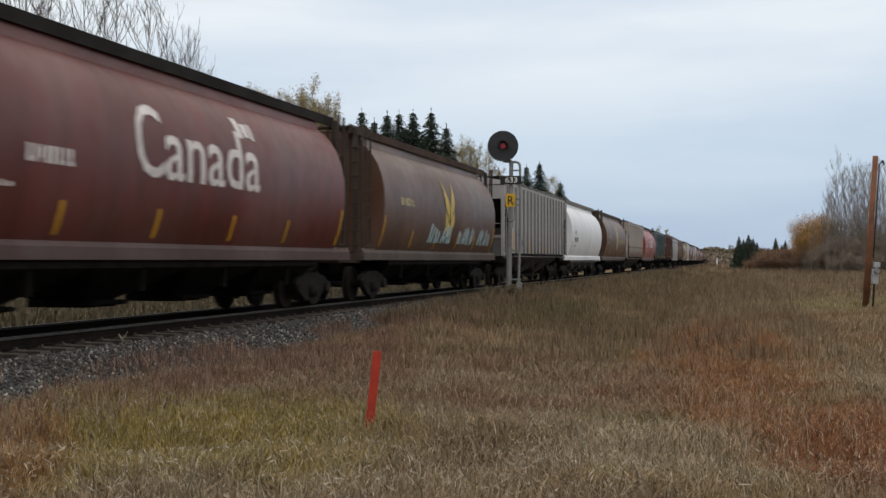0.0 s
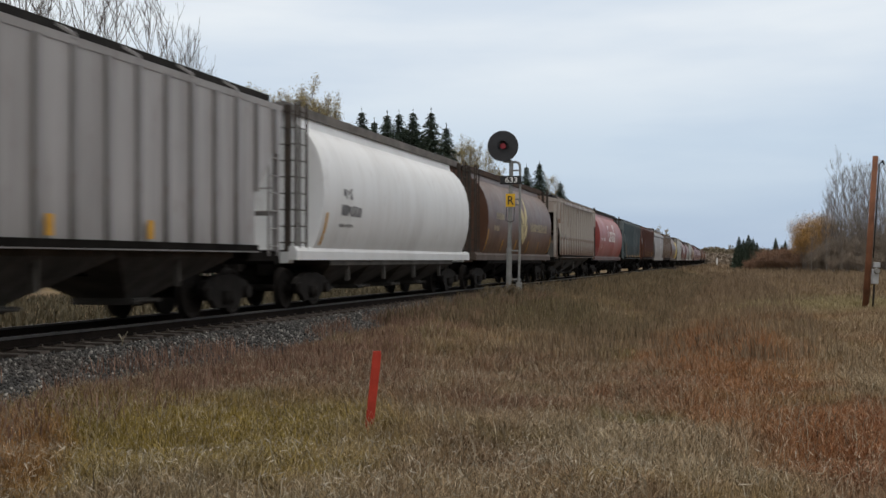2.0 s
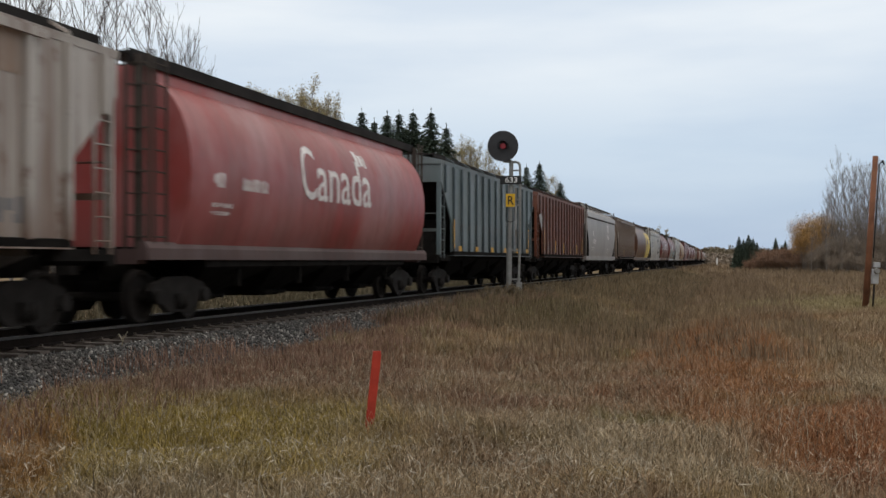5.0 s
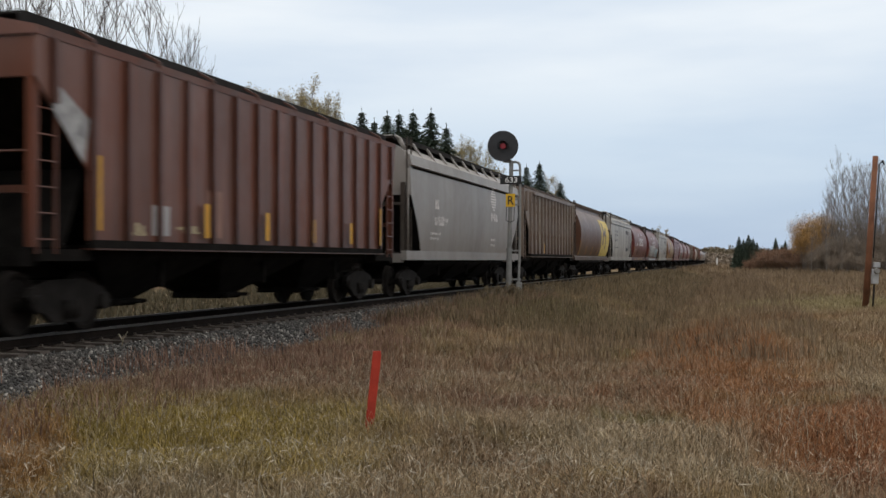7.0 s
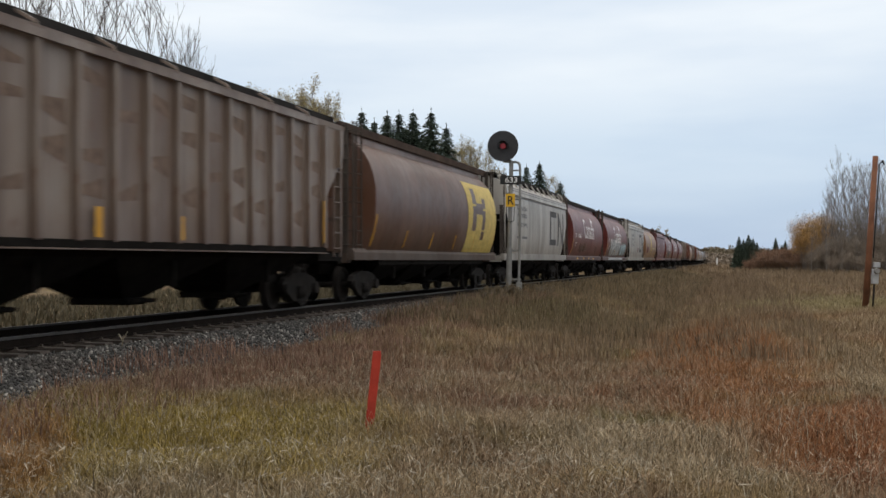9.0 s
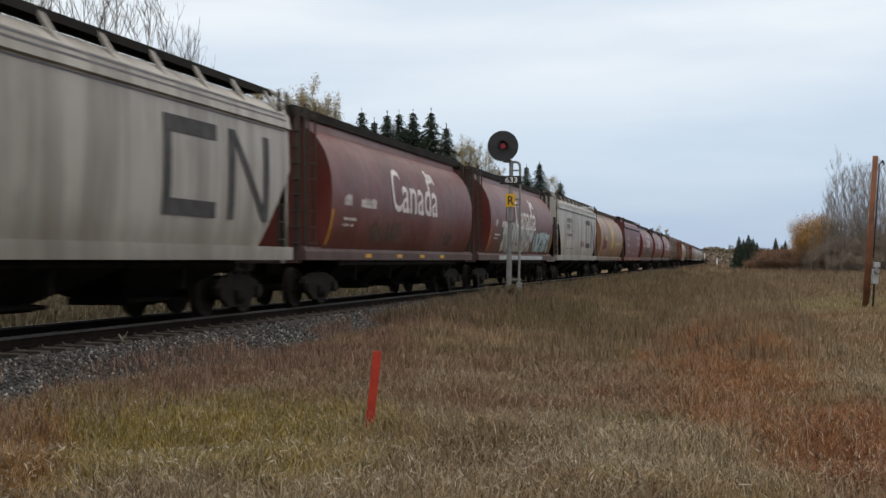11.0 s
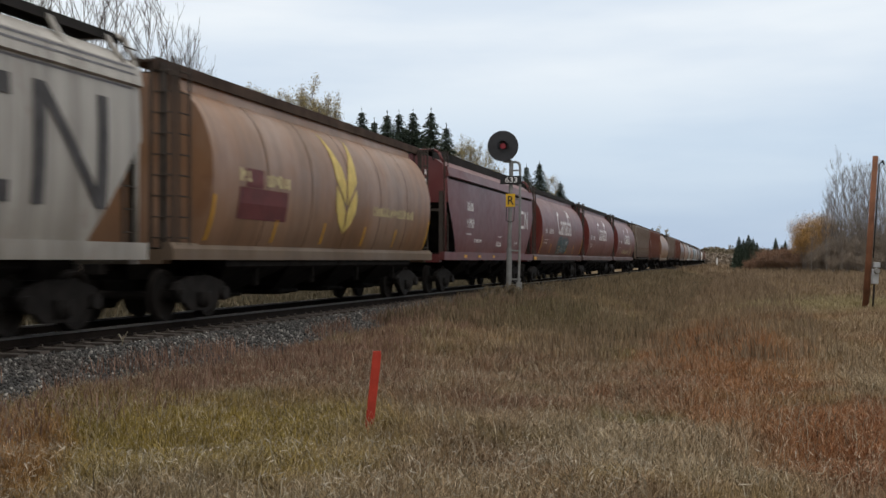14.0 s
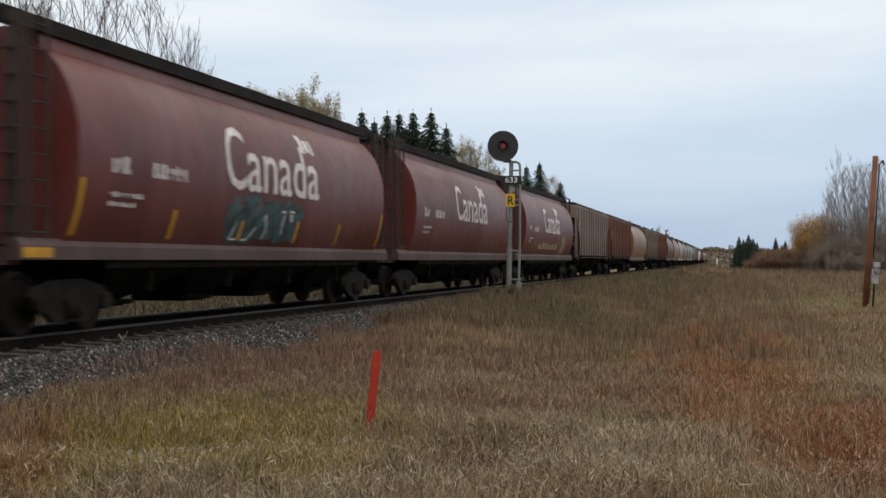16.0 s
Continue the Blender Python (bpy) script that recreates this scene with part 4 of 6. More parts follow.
    for k, i in enumerate(range(21, len(GAPS) - 1)):
        kind, paint = far[k % len(far)]
        if k in (14, 25):
            kind, paint = "t", WHITE
        if (kind, paint.name) in made:
            car = copy_thing(made[kind, paint.name], Matrix.Identity(4))
        else:
            h = half_of(22)
            if kind == "t":
                car = tank_car("%s cylindrical grain hopper car far down the train" % paint.name.replace("_", " "), h, paint, False, top=M_WALK)
            else:
                car = rib_car("%s ribbed covered hopper car far down the train" % paint.name.replace("_", " "), h, paint, 14, False)
            made[kind, paint.name] = car
        add(car, i)


def rail_path(p):
    """Place and heading on the track's centre line, p metres along it."""
    q = max(p - CURVE_FROM, 0)
    if q < CURVE_LEN:
        off, th = CURVE * q * q / 2, CURVE * q
    else:
        off, th = CURVE * CURVE_LEN * (q - CURVE_LEN / 2), CURVE * CURVE_LEN
    return TRACK_X - off, p, math.degrees(th)



# ---------------------------------------------------------------- ground and track
def spot(px, depth):
    """A place in plan: px as a share of the view's width right of the axis (-0.5 to 0.5), depth along the axis in metres."""
    a = radians(14.44)
    f, r = (-math.sin(a), math.cos(a)), (math.cos(a), math.sin(a))
    side = px * 0.7612 * depth
    return (depth * f[0] + side * r[0], depth * f[1] + side * r[1])


def at_px(x, depth):
    return spot((x - 784) / 1568, depth)


def blob_mask(nt, vec, centre, rx, ry):
    """1 inside a soft, ragged patch of the field, 0 outside."""
    mp = nt.nodes.new("ShaderNodeMapping")
    mp.vector_type = "TEXTURE"
    mp.inputs["Location"].default_value = (*centre, 0)
    mp.inputs["Rotation"].default_value = (0, 0, math.atan2(-centre[0], centre[1]))
    mp.inputs["Scale"].default_value = (rx, ry, 1000)
    nt.links.new(vec, mp.inputs[0])
    ln = nt.nodes.new("ShaderNodeVectorMath")
    ln.operation = "LENGTH"
    nt.links.new(mp.outputs[0], ln.inputs[0])
    add = nt.nodes.new("ShaderNodeMath")
    add.operation = "MULTIPLY_ADD"
    nt.links.new(nz(nt, 1.1, 5), add.inputs[0])
    add.inputs[1].default_value = 0.9
    half = nt.nodes.new("ShaderNodeMath")
    half.operation = "MULTIPLY_ADD"
    half.inputs[1].default_value, half.inputs[2].default_value = 0.6, -0.18
    nt.links.new(ln.outputs["Value"], half.inputs[0])
    nt.links.new(half.outputs[0], add.inputs[2])
    return ramp(nt, add.outputs[0], [(0.55, g3(1)), (0.75, g3(0.8)), (1.0, g3(0))])


def field_colour(nt, deep=1.0):
    tc = nt.nodes.new("ShaderNodeTexCoord")
    vec = tc.outputs["Object"]
    tan, mauve, olive, rust, straw, deep_rust = (0.252, 0.180, 0.104), (0.190, 0.113, 0.072), (0.232, 0.172, 0.042), (0.258, 0.120, 0.050), (0.325, 0.258, 0.165), (0.200, 0.074, 0.033)
    c = ramp(nt, nz(nt, 0.35, 6), [(0.34, mauve), (0.5, tan), (0.68, straw)])
    c = mixc(nt, ramp(nt, nz(nt, 0.8, 4), [(0.55, g3(0)), (0.7, g3(0.55))]), c, olive)
    c = mixc(nt, ramp(nt, nz(nt, 0.23, 5), [(0.56, g3(0)), (0.68, g3(0.5))]), c, rust)
    c = mixc(nt, ramp(nt, nz(nt, 0.55, 5, (1, 1, 1), 0.6), [(0.54, g3(0)), (0.66, g3(0.6))]), c, (0.165, 0.160, 0.060))
    for centre, rx, ry, col, k in ((at_px(1268, 23.0), 1.6, 11.0, rust, 0.95), (at_px(1510, 10.6), 1.0, 2.8, deep_rust, 0.85), (at_px(1065, 14.4), 0.22, 0.6, rust, 0.9), (at_px(1335, 12.8), 0.9, 3.6, rust, 0.6), (at_px(1450, 11.0), 0.7, 2.4, rust, 0.6),
                                   (at_px(300, 11.6), 2.2, 3.2, olive, 0.95), (at_px(30, 10.6), 0.5, 2.2, rust, 0.7), (at_px(470, 18.5), 3.4, 4.5, mauve, 0.95), (at_px(1010, 17), 1.6, 5.0, mauve, 0.55), (at_px(1150, 10.0), 1.0, 1.6, straw, 0.7),
                                   (at_px(1250, 135), 26.0, 52.0, (0.215, 0.155, 0.085), 0.75),
                                   (at_px(950, 36), 2.4, 6.0, (0.13, 0.115, 0.05), 0.8), (at_px(1480, 48), 4.5, 9.0, (0.27, 0.235, 0.12), 0.8)):
        m = nt.nodes.new("ShaderNodeMath")
        m.operation = "MULTIPLY"
        m.inputs[1].default_value = k
        nt.links.new(blob_mask(nt, vec, centre, rx, ry), m.inputs[0])
        c = mixc(nt, m.outputs[0], c, col)
    return mixc(nt, 1.0, c, ramp(nt, nz(nt, 2.6, 4), [(0.3, g3(0.62)), (0.52, g3(1.0)), (0.72, g3(1.22))]), "MULTIPLY")


def grass_mat(name, spread):
    m, nt, b = node_mat(name)
    c = field_colour(nt)
    geo = nt.nodes.new("ShaderNodeNewGeometry")
    rnd = geo.outputs["Random Per Island"]
    c = mixc(nt, 1.0, c, ramp(nt, rnd, [(0.0, g3(1 - 0.5 * spread)), (0.5, g3(1.0)), (0.88, g3(1 + 0.5 * spread)), (0.95, g3(1 + 1.2 * spread))]), "MULTIPLY")
    c = mixc(nt, ramp(nt, rnd, [(0.935, g3(0)), (0.94, g3(0.85 * spread))]), c, (0.66, 0.58, 0.44))
    nt.links.new(c, b.inputs["Base Color"])
    b.inputs["Roughness"].default_value = 0.75
    b.inputs["Specular IOR Level"].default_value = 0.2
    return m


def soil_mat():
    m, nt, b = node_mat("field_soil")
    c = field_colour(nt)
    c = mixc(nt, 1.0, c, ramp(nt, nz(nt, 5, 6), [(0.3, g3(0.5)), (0.7, g3(0.78))]), "MULTIPLY")
    nt.links.new(c, b.inputs["Base Color"])
    b.inputs["Roughness"].default_value = 1.0
    b.inputs["Specular IOR Level"].default_value = 0.1
    bump(nt, b, nz(nt, 7, 6), 0.8, 0.1)
    return m


def stone_mat():
    m, nt, b = node_mat("ballast_stone")
    geo = nt.nodes.new("ShaderNodeNewGeometry")
    c = ramp(nt, geo.outputs["Random Per Island"], [(0.0, (0.018, 0.017, 0.016)), (0.55, (0.060, 0.058, 0.054)), (0.85, (0.135, 0.13, 0.12)), (1.0, (0.36, 0.345, 0.31))])
    c = mixc(nt, ramp(nt, nz(nt, 0.7, 4), [(0.5, g3(0)), (0.75, g3(0.6))]), c, (0.06, 0.045, 0.035))
    nt.links.new(c, b.inputs["Base Color"])
    b.inputs["Roughness"].default_value = 0.85
    bump(nt, b, nz(nt, 40, 4), 0.3)
    return m


def bed_mat():
    m, nt, b = node_mat("ballast_bed")
    c = ramp(nt, nz(nt, 22, 3), [(0.35, (0.018, 0.018, 0.018)), (0.5, (0.055, 0.055, 0.054)), (0.62, (0.14, 0.14, 0.137))])
    c = mixc(nt, ramp(nt, nz(nt, 0.7, 4), [(0.45, g3(0)), (0.7, g3(0.6))]), c, (0.085, 0.062, 0.05))
    nt.links.new(c, b.inputs["Base Color"])
    b.inputs["Roughness"].default_value = 0.95
    bump(nt, b, nz(nt, 24, 3), 0.9, 0.05)
    return m


M_GRASS, M_GRASSMID, M_GRASSFAR = grass_mat("dry_grass", 0.75), grass_mat("dry_grass_field", 0.4), grass_mat("dry_grass_distant", 0.12)
M_SOIL, M_STONE, M_BED = soil_mat(), stone_mat(), bed_mat()


def ground_z(x, y):
    """Low hummocks, flat near the track and rising a little to the woods."""
    k = min(1, max(0, (abs(x - TRACK_X) - 3) / 6))
    z = k * (0.10 * noise.noise((x * 0.16, y * 0.16, 0)) + 0.05 * noise.noise((x * 0.5, y * 0.5, 3)))
    far = min(1, max(0, (math.hypot(x, y) - 40) / 100))
    rise = min(1, max(0, (y - 19) / 20))
    side = max(0, 1 - abs(x - TRACK_X - 2.9) / 3.6) if x > TRACK_X else 0
    start = min(1, max(0, (y - 13) / 16))
    z -= 0.34 * start * start * (3 - 2 * start) * math.exp(-((x + 2.3) / 2.0) ** 2) * (1 + 0.35 * noise.noise((x * 0.4, y * 0.25, 21)))
    return z + far * k * 0.5 * noise.noise((x * 0.02, y * 0.02, 9)) + 0.44 * rise * rise * (3 - 2 * rise) * side ** 0.8


def ground():
    xs = [-3000, -900, -300, -120, -70, -45, -34, -26, -20, -16, -13.8] + [-13 + 0.75 * i for i in range(40)] + [18 + 2.5 * i for i in range(1, 24)] + [90, 120, 170, 260, 500, 1200, 3000]
    ys = [-600, -100, -30, -10] + [-4 + 1.0 * i for i in range(64)] + [62 + 4 * i for i in range(40)] + [240, 300, 400, 600, 1000, 2000, 4500]
    bm = bmesh.new()
    rows = [[bm.verts.new((x, y, ground_z(x, y))) for x in xs] for y in ys]
    for a, b in zip(rows, rows[1:]):
        for i in range(len(xs) - 1):
            bm.faces.new((a[i], a[i + 1], b[i + 1], b[i]))
    tagged(new("ground", to_mesh("ground", bm, M_SOIL, 60)), "autumn field of dry brown and rust-coloured grass", "ground", kind="structure")


def sweep(bm, shape, ps, z=0.0, dx=0.0):
    """Carry a cross-section of x, z along the track's centre line."""
    prev = None
    for p in ps:
        x, y, turn = rail_path(p)
        ring = [bm.verts.new((x + dx + u, y, z + v)) for u, v in shape]
        if prev:
            for i in range(len(shape)):
                j = (i + 1) % len(shape)
                bm.faces.new((prev[i], prev[j], ring[j], ring[i]))
        else:
            bm.faces.new(ring[::-1])
        prev = ring
    bm.faces.new(prev)


def track():
    ps = [-60, 10] + [20 * i for i in range(2, 61)]
    bm = bmesh.new()
    sweep(bm, [(-3.4, -0.2), (-2.8, 0.04), (-1.75, 0.38), (1.72, 0.38), (2.6, 0.03), (3.3, -0.2)], ps)
    tagged(new("ballast_bed", to_mesh("ballast_bed", bm, M_BED)), "grey crushed stone bed under the track", "ballast", kind="structure")
    tr = tagged(new("track"), "single railway track with rusty rails on wooden ties", "railway track", kind="structure")
    for s in (-1, 1):
        bm = bmesh.new()
        sweep(bm, [(-0.07, 0), (0.07, 0), (0.07, 0.012), (0.012, 0.03), (0.012, 0.125), (0.036, 0.135), (-0.036, 0.135), (-0.012, 0.125), (-0.012, 0.03), (-0.07, 0.012)], ps, RAIL - 0.172, s * 0.753)
        part("rail", to_mesh("rail", bm, M_RAIL), tr)
        bm = bmesh.new()
        sweep(bm, [(-0.036, 0), (0.036, 0), (0.036, 0.028), (0.026, 0.037), (-0.026, 0.037), (-0.036, 0.028)], ps, RAIL - 0.037, s * 0.753)
        part("rail_head", to_mesh("rail_head", bm, M_RAILTOP), tr, "worn bright running surface")

    def tie(bm):
        box(bm, -1.30, 1.30, -0.115, 0.115, -0.18, 0.0)
        for s in (-1, 1):
            box(bm, s * 0.753 - 0.17, s * 0.753 + 0.17, -0.09, 0.09, 0.0, 0.014)
            for k in (-0.1, 0.1):
                box(bm, s * 0.753 + k - 0.02, s * 0.753 + k + 0.02, -0.05, -0.02, 0.014, 0.05)
    me = cached("tie", M_TIE, tie)
    rnd = random.Random(2)
    far = bmesh.new()
    for i in range(700):
        x, y, turn = rail_path(-8 + 0.56 * i)
        if i < 290:
            ob = part("tie", me, tr, at=(x + rnd.uniform(-0.04, 0.04), y, RAIL - 0.188))
            ob.rotation_euler = (0, 0, radians(rnd.uniform(-1.5, 1.5)))
        else:
            box(far, x - 1.3, x + 1.3, y - 0.115, y + 0.115, RAIL - 0.35, RAIL - 0.188)
    tagged(part("tie", to_mesh("far_ties", far, M_TIE), tr), kind="stuff")

    # loose stones on the shoulders
    rng = np.random.default_rng(5)
    oct_v = np.array([(1, 0, 0), (-1, 0, 0), (0, 1, 0), (0, -1, 0), (0, 0, 1), (0, 0, -1)], float)
    oct_f = np.array([(0, 2, 4), (2, 1, 4), (1, 3, 4), (3, 0, 4), (2, 0, 5), (1, 2, 5), (3, 1, 5), (0, 3, 5)])
    n = 46000
    y = 9 + 47 * rng.random(n) ** 1.5
    u = 1.30 + 1.5 * rng.random(n)
    inner = rng.random(n) < 0.22
    u[inner] = rng.uniform(-1.3, 1.3, inner.sum())
    z = np.where(u < 1.72, 0.38, 0.38 - (u - 1.72) * 0.398)
    size = rng.uniform(0.014, 0.034, n) * (1 + (y > 28) * 0.6)
    v = oct_v[None] * size[:, None, None] * rng.uniform(0.6, 1.4, (n, 6, 1)) + rng.normal(0, 0.006, (n, 6, 3))
    ang = rng.uniform(0, 6.28, n)
    ca, sa = np.cos(ang)[:, None], np.sin(ang)[:, None]
    vx, vy, vz = v[..., 0] * ca - v[..., 2] * sa, v[..., 1], v[..., 0] * sa + v[..., 2] * ca
    co = np.stack([vx + (TRACK_X + u)[:, None], vy + y[:, None], vz + (z + size * 0.35)[:, None]], -1)
    me = tri_mesh("ballast_stones", co.reshape(-1, 3), (oct_f[None] + (np.arange(n) * 6)[:, None, None]).reshape(-1, 3), M_STONE)
    tagged(new("ballast_stones", me), "loose grey crushed stones on the track shoulder", "gravel", kind="stuff")


def tri_mesh(name, co, faces, mat):
    me = bpy.data.meshes.new(name)
    k = faces.shape[1]
    me.vertices.add(len(co))
    me.vertices.foreach_set("co", np.ascontiguousarray(co, np.float32).ravel())
    me.loops.add(faces.size)
    me.loops.foreach_set("vertex_index", np.ascontiguousarray(faces, np.int32).ravel())
    me.polygons.add(len(faces))
    me.polygons.foreach_set("loop_start", np.arange(0, faces.size, k, dtype=np.int32))
    me.update(calc_edges=True)
    me.validate()
    me.materials.append(mat)
    return me


def grass_blades(name, label, rng, x, y, z, height, width, mat, bend=0.5):
    """Bent blades of five points each."""
    n = len(x)
    ang = rng.uniform(0, 6.283, n)
    wx, wy = np.cos(ang) * width / 2, np.sin(ang) * width / 2
    lean = rng.uniform(0, 6.283, n)
    d = height * bend * rng.uniform(0.1, 1.2, n)
    lx, ly = np.cos(lean) * d, np.sin(lean) * d
    mx, my, mz = x + lx * 0.35, y + ly * 0.35, z + height * 0.6
    co = np.empty((n, 5, 3))
    co[:, 0] = np.stack([x - wx, y - wy, z - 0.03], -1)
    co[:, 1] = np.stack([x + wx, y + wy, z - 0.03], -1)
    co[:, 2] = np.stack([mx + wx * 0.8, my + wy * 0.8, mz], -1)
    co[:, 3] = np.stack([mx - wx * 0.8, my - wy * 0.8, mz], -1)
    co[:, 4] = np.stack([x + lx, y + ly, z + height * rng.uniform(0.75, 1.0, n)], -1)
    base = (np.arange(n) * 5)[:, None]
    tri = np.concatenate([base + np.array([[0, 1, 2]]), base + np.array([[0, 2, 3]]), base + np.array([[3, 2, 4]])])
    return tagged(new(name, tri_mesh(name, co.reshape(-1, 3), tri, mat)), label, "grass", kind="stuff")


def field_grass():
    rng = np.random.default_rng(11)
    a = radians(14.44)

    def strew(n, d0, d1, power=1.0):
        d = d0 + (d1 - d0) * rng.random(n) ** power
        s = (rng.random(n) - 0.5) * 0.80 * d
        x, y = -d * math.sin(a) + s * math.cos(a), d * math.cos(a) + s * math.sin(a)
        lip = 2.4 - 0.55 * np.clip((y - 22) / 14, 0, 1) + np.array([0.45 * noise.noise((0, q * 0.45, 2)) + 0.25 * noise.noise((0, q * 1.6, 4)) for q in y])
        keep = (x > TRACK_X + lip) & (rng.random(n) < np.clip((x - TRACK_X - lip) / 0.35, 0.05, 1))
        x, y = x[keep], y[keep]
        z = np.array([ground_z(p, q) for p, q in zip(x, y)])
        clump = np.array([0.7 + 0.6 * noise.noise((p * 0.7, q * 0.7, 5)) for p, q in zip(x, y)])
        z = np.maximum(z, np.where(x < TRACK_X + 2.9, 0.38 - (x - TRACK_X - 1.72) * 0.398, -1))
        edge = np.clip((x - TRACK_X - 2.0) / 1.0, 0.55, 1)
        return x, y, z, clump * edge

    x, y, z, c = strew(280000, 5.2, 17, 0.8)
    grass_blades("near_grass", "dry tan and olive autumn grass", rng, x, y, z, c * rng.uniform(0.06, 0.30, len(x)), rng.uniform(0.003, 0.008, len(x)), M_GRASS, 1.1)
    x, y, z, c = strew(230000, 16, 46, 0.8)
    grass_blades("middle_grass", "dry tan and rust-coloured autumn grass", rng, x, y, z, c * rng.uniform(0.10, 0.38, len(x)), rng.uniform(0.006, 0.016, len(x)), M_GRASSMID, 0.8)
    x, y, z, c = strew(150000, 44, 190, 1.2)
    grass_blades("distant_grass", "dry brown autumn grass", rng, x, y, z, c * rng.uniform(0.08, 0.24, len(x)), rng.uniform(0.025, 0.06, len(x)), M_GRASSFAR, 0.8)
    # tall seed stalks scattered through the field
    x, y, z, c = strew(9000, 5.2, 30, 0.9)
    grass_blades("seed_stalks", "pale dry seed stalks", rng, x, y, z, c * rng.uniform(0.25, 0.5, len(x)), rng.uniform(0.004, 0.009, len(x)), M_STRAW, 0.8)
    # fuzzy purplish seed heads along the stones' edge
    n = 15000
    y = 9 + 34 * rng.random(n)
    x = TRACK_X + 2.15 + 2.6 * rng.random(n) ** 1.3 - 0.4 * np.clip((y - 22) / 14, 0, 1)
    keep = np.array([noise.noise((p * 0.9, q * 0.5, 7)) > -0.12 for p, q in zip(x, y)])
    x, y = x[keep], y[keep]
    z = np.maximum(np.array([ground_z(p, q) for p, q in zip(x, y)]), np.where(x < TRACK_X + 2.9, 0.38 - (x - TRACK_X - 1.72) * 0.398, -1))
    grass_blades("seed_heads", "purplish brown seed heads beside the ballast", rng, x, y, z, rng.uniform(0.14, 0.38, len(x)), rng.uniform(0.006, 0.016, len(x)), M_MAUVE, 0.5)
    # curled pale tips lying over the near grass
    x, y, z, c = strew(45000, 5.2, 20, 0.8)
    keep = rng.random(len(x)) < np.where(x > -0.6, 0.42, 0.9)
    x, y, z, c = x[keep], y[keep], z[keep], c[keep]
    n = len(x)
    co, fa = cards(np.stack([x, y, z + c * rng.uniform(0.10, 0.28, n)], -1), rng.uniform(0.010, 0.028, n), rng, 0.16)
    tagged(new("grass_tips", tri_mesh("grass_tips", co, fa, M_STRAW)), "pale curled tips of dry grass", "grass", kind="stuff")
    x, y, z, c = strew(5000, 5.2, 10, 0.9)
    keep = rng.random(len(x)) < np.where(x > -0.6, 0.2, 1.0)
    x, y, z, c = x[keep], y[keep], z[keep], c[keep]
    n = len(x)
    co, fa = cards(np.stack([x, y, z + c * rng.uniform(0.12, 0.30, n)], -1), rng.uniform(0.018, 0.045, n), rng, 0.10, 0.8)
    tagged(new("grass_tips", tri_mesh("grass_tips", co, fa, M_PALESTRAW)), "bleached curled tips of dry grass", "grass", kind="stuff")
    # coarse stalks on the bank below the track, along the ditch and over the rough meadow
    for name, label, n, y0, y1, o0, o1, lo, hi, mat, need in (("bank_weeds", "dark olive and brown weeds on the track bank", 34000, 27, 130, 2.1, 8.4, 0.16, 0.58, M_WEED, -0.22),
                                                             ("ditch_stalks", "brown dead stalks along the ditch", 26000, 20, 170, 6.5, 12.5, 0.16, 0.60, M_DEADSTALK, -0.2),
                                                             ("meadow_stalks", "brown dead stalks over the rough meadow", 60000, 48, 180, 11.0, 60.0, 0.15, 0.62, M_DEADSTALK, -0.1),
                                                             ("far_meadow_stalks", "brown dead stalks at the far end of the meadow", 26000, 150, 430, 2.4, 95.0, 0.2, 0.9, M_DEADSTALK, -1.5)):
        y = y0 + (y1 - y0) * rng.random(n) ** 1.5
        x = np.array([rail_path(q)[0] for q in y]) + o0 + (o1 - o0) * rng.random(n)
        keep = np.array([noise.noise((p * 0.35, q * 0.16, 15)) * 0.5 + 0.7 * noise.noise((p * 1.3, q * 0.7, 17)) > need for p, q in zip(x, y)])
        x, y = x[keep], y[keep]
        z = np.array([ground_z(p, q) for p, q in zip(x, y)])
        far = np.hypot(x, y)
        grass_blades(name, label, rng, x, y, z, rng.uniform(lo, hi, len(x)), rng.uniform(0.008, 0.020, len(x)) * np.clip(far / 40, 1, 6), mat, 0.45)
    # beyond the track
    n = 60000
    y = 8 + 110 * rng.random(n)
    x = TRACK_X - 3.0 - 16 * rng.random(n) ** 1.3
    grass_blades("bank_grass", "dark olive-brown dry grass beyond the track", rng, x, y, np.zeros(n), rng.uniform(0.15, 0.45, n), rng.uniform(0.02, 0.05, n), M_BANK, 0.6)


def leaf_mat(name, dark, light, rough=0.7):
    m, nt, b = node_mat(name)
    geo = nt.nodes.new("ShaderNodeNewGeometry")
    c = ramp(nt, geo.outputs["Random Per Island"], [(0.0, dark), (1.0, light)])
    c = mixc(nt, 1.0, c, ramp(nt, nz(nt, 0.8, 4), [(0.3, g3(0.7)), (0.7, g3(1.25))]), "MULTIPLY")
    nt.links.new(c, b.inputs["Base Color"])
    b.inputs["Roughness"].default_value = rough
    b.inputs["Specular IOR Level"].default_value = 0.2
    return m


M_PALESTRAW = leaf_mat("bleached_straw", (0.25, 0.22, 0.16), (0.50, 0.45, 0.36))
M_MAUVE = leaf_mat("purplish_seed", (0.13, 0.075, 0.055), (0.30, 0.19, 0.135))
M_DEADSTALK = leaf_mat("dead_stalks", (0.105, 0.075, 0.045), (0.27, 0.195, 0.125))
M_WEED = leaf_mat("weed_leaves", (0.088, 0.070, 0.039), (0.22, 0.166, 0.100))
M_BANK = leaf_mat("bank_grass_blades", (0.050, 0.043, 0.026), (0.120, 0.10, 0.058))
M_STRAW = leaf_mat("straw", (0.14, 0.11, 0.07), (0.40, 0.35, 0.26))
M_SPRUCE = leaf_mat("spruce_needles", (0.022, 0.034, 0.024), (0.060, 0.080, 0.052))
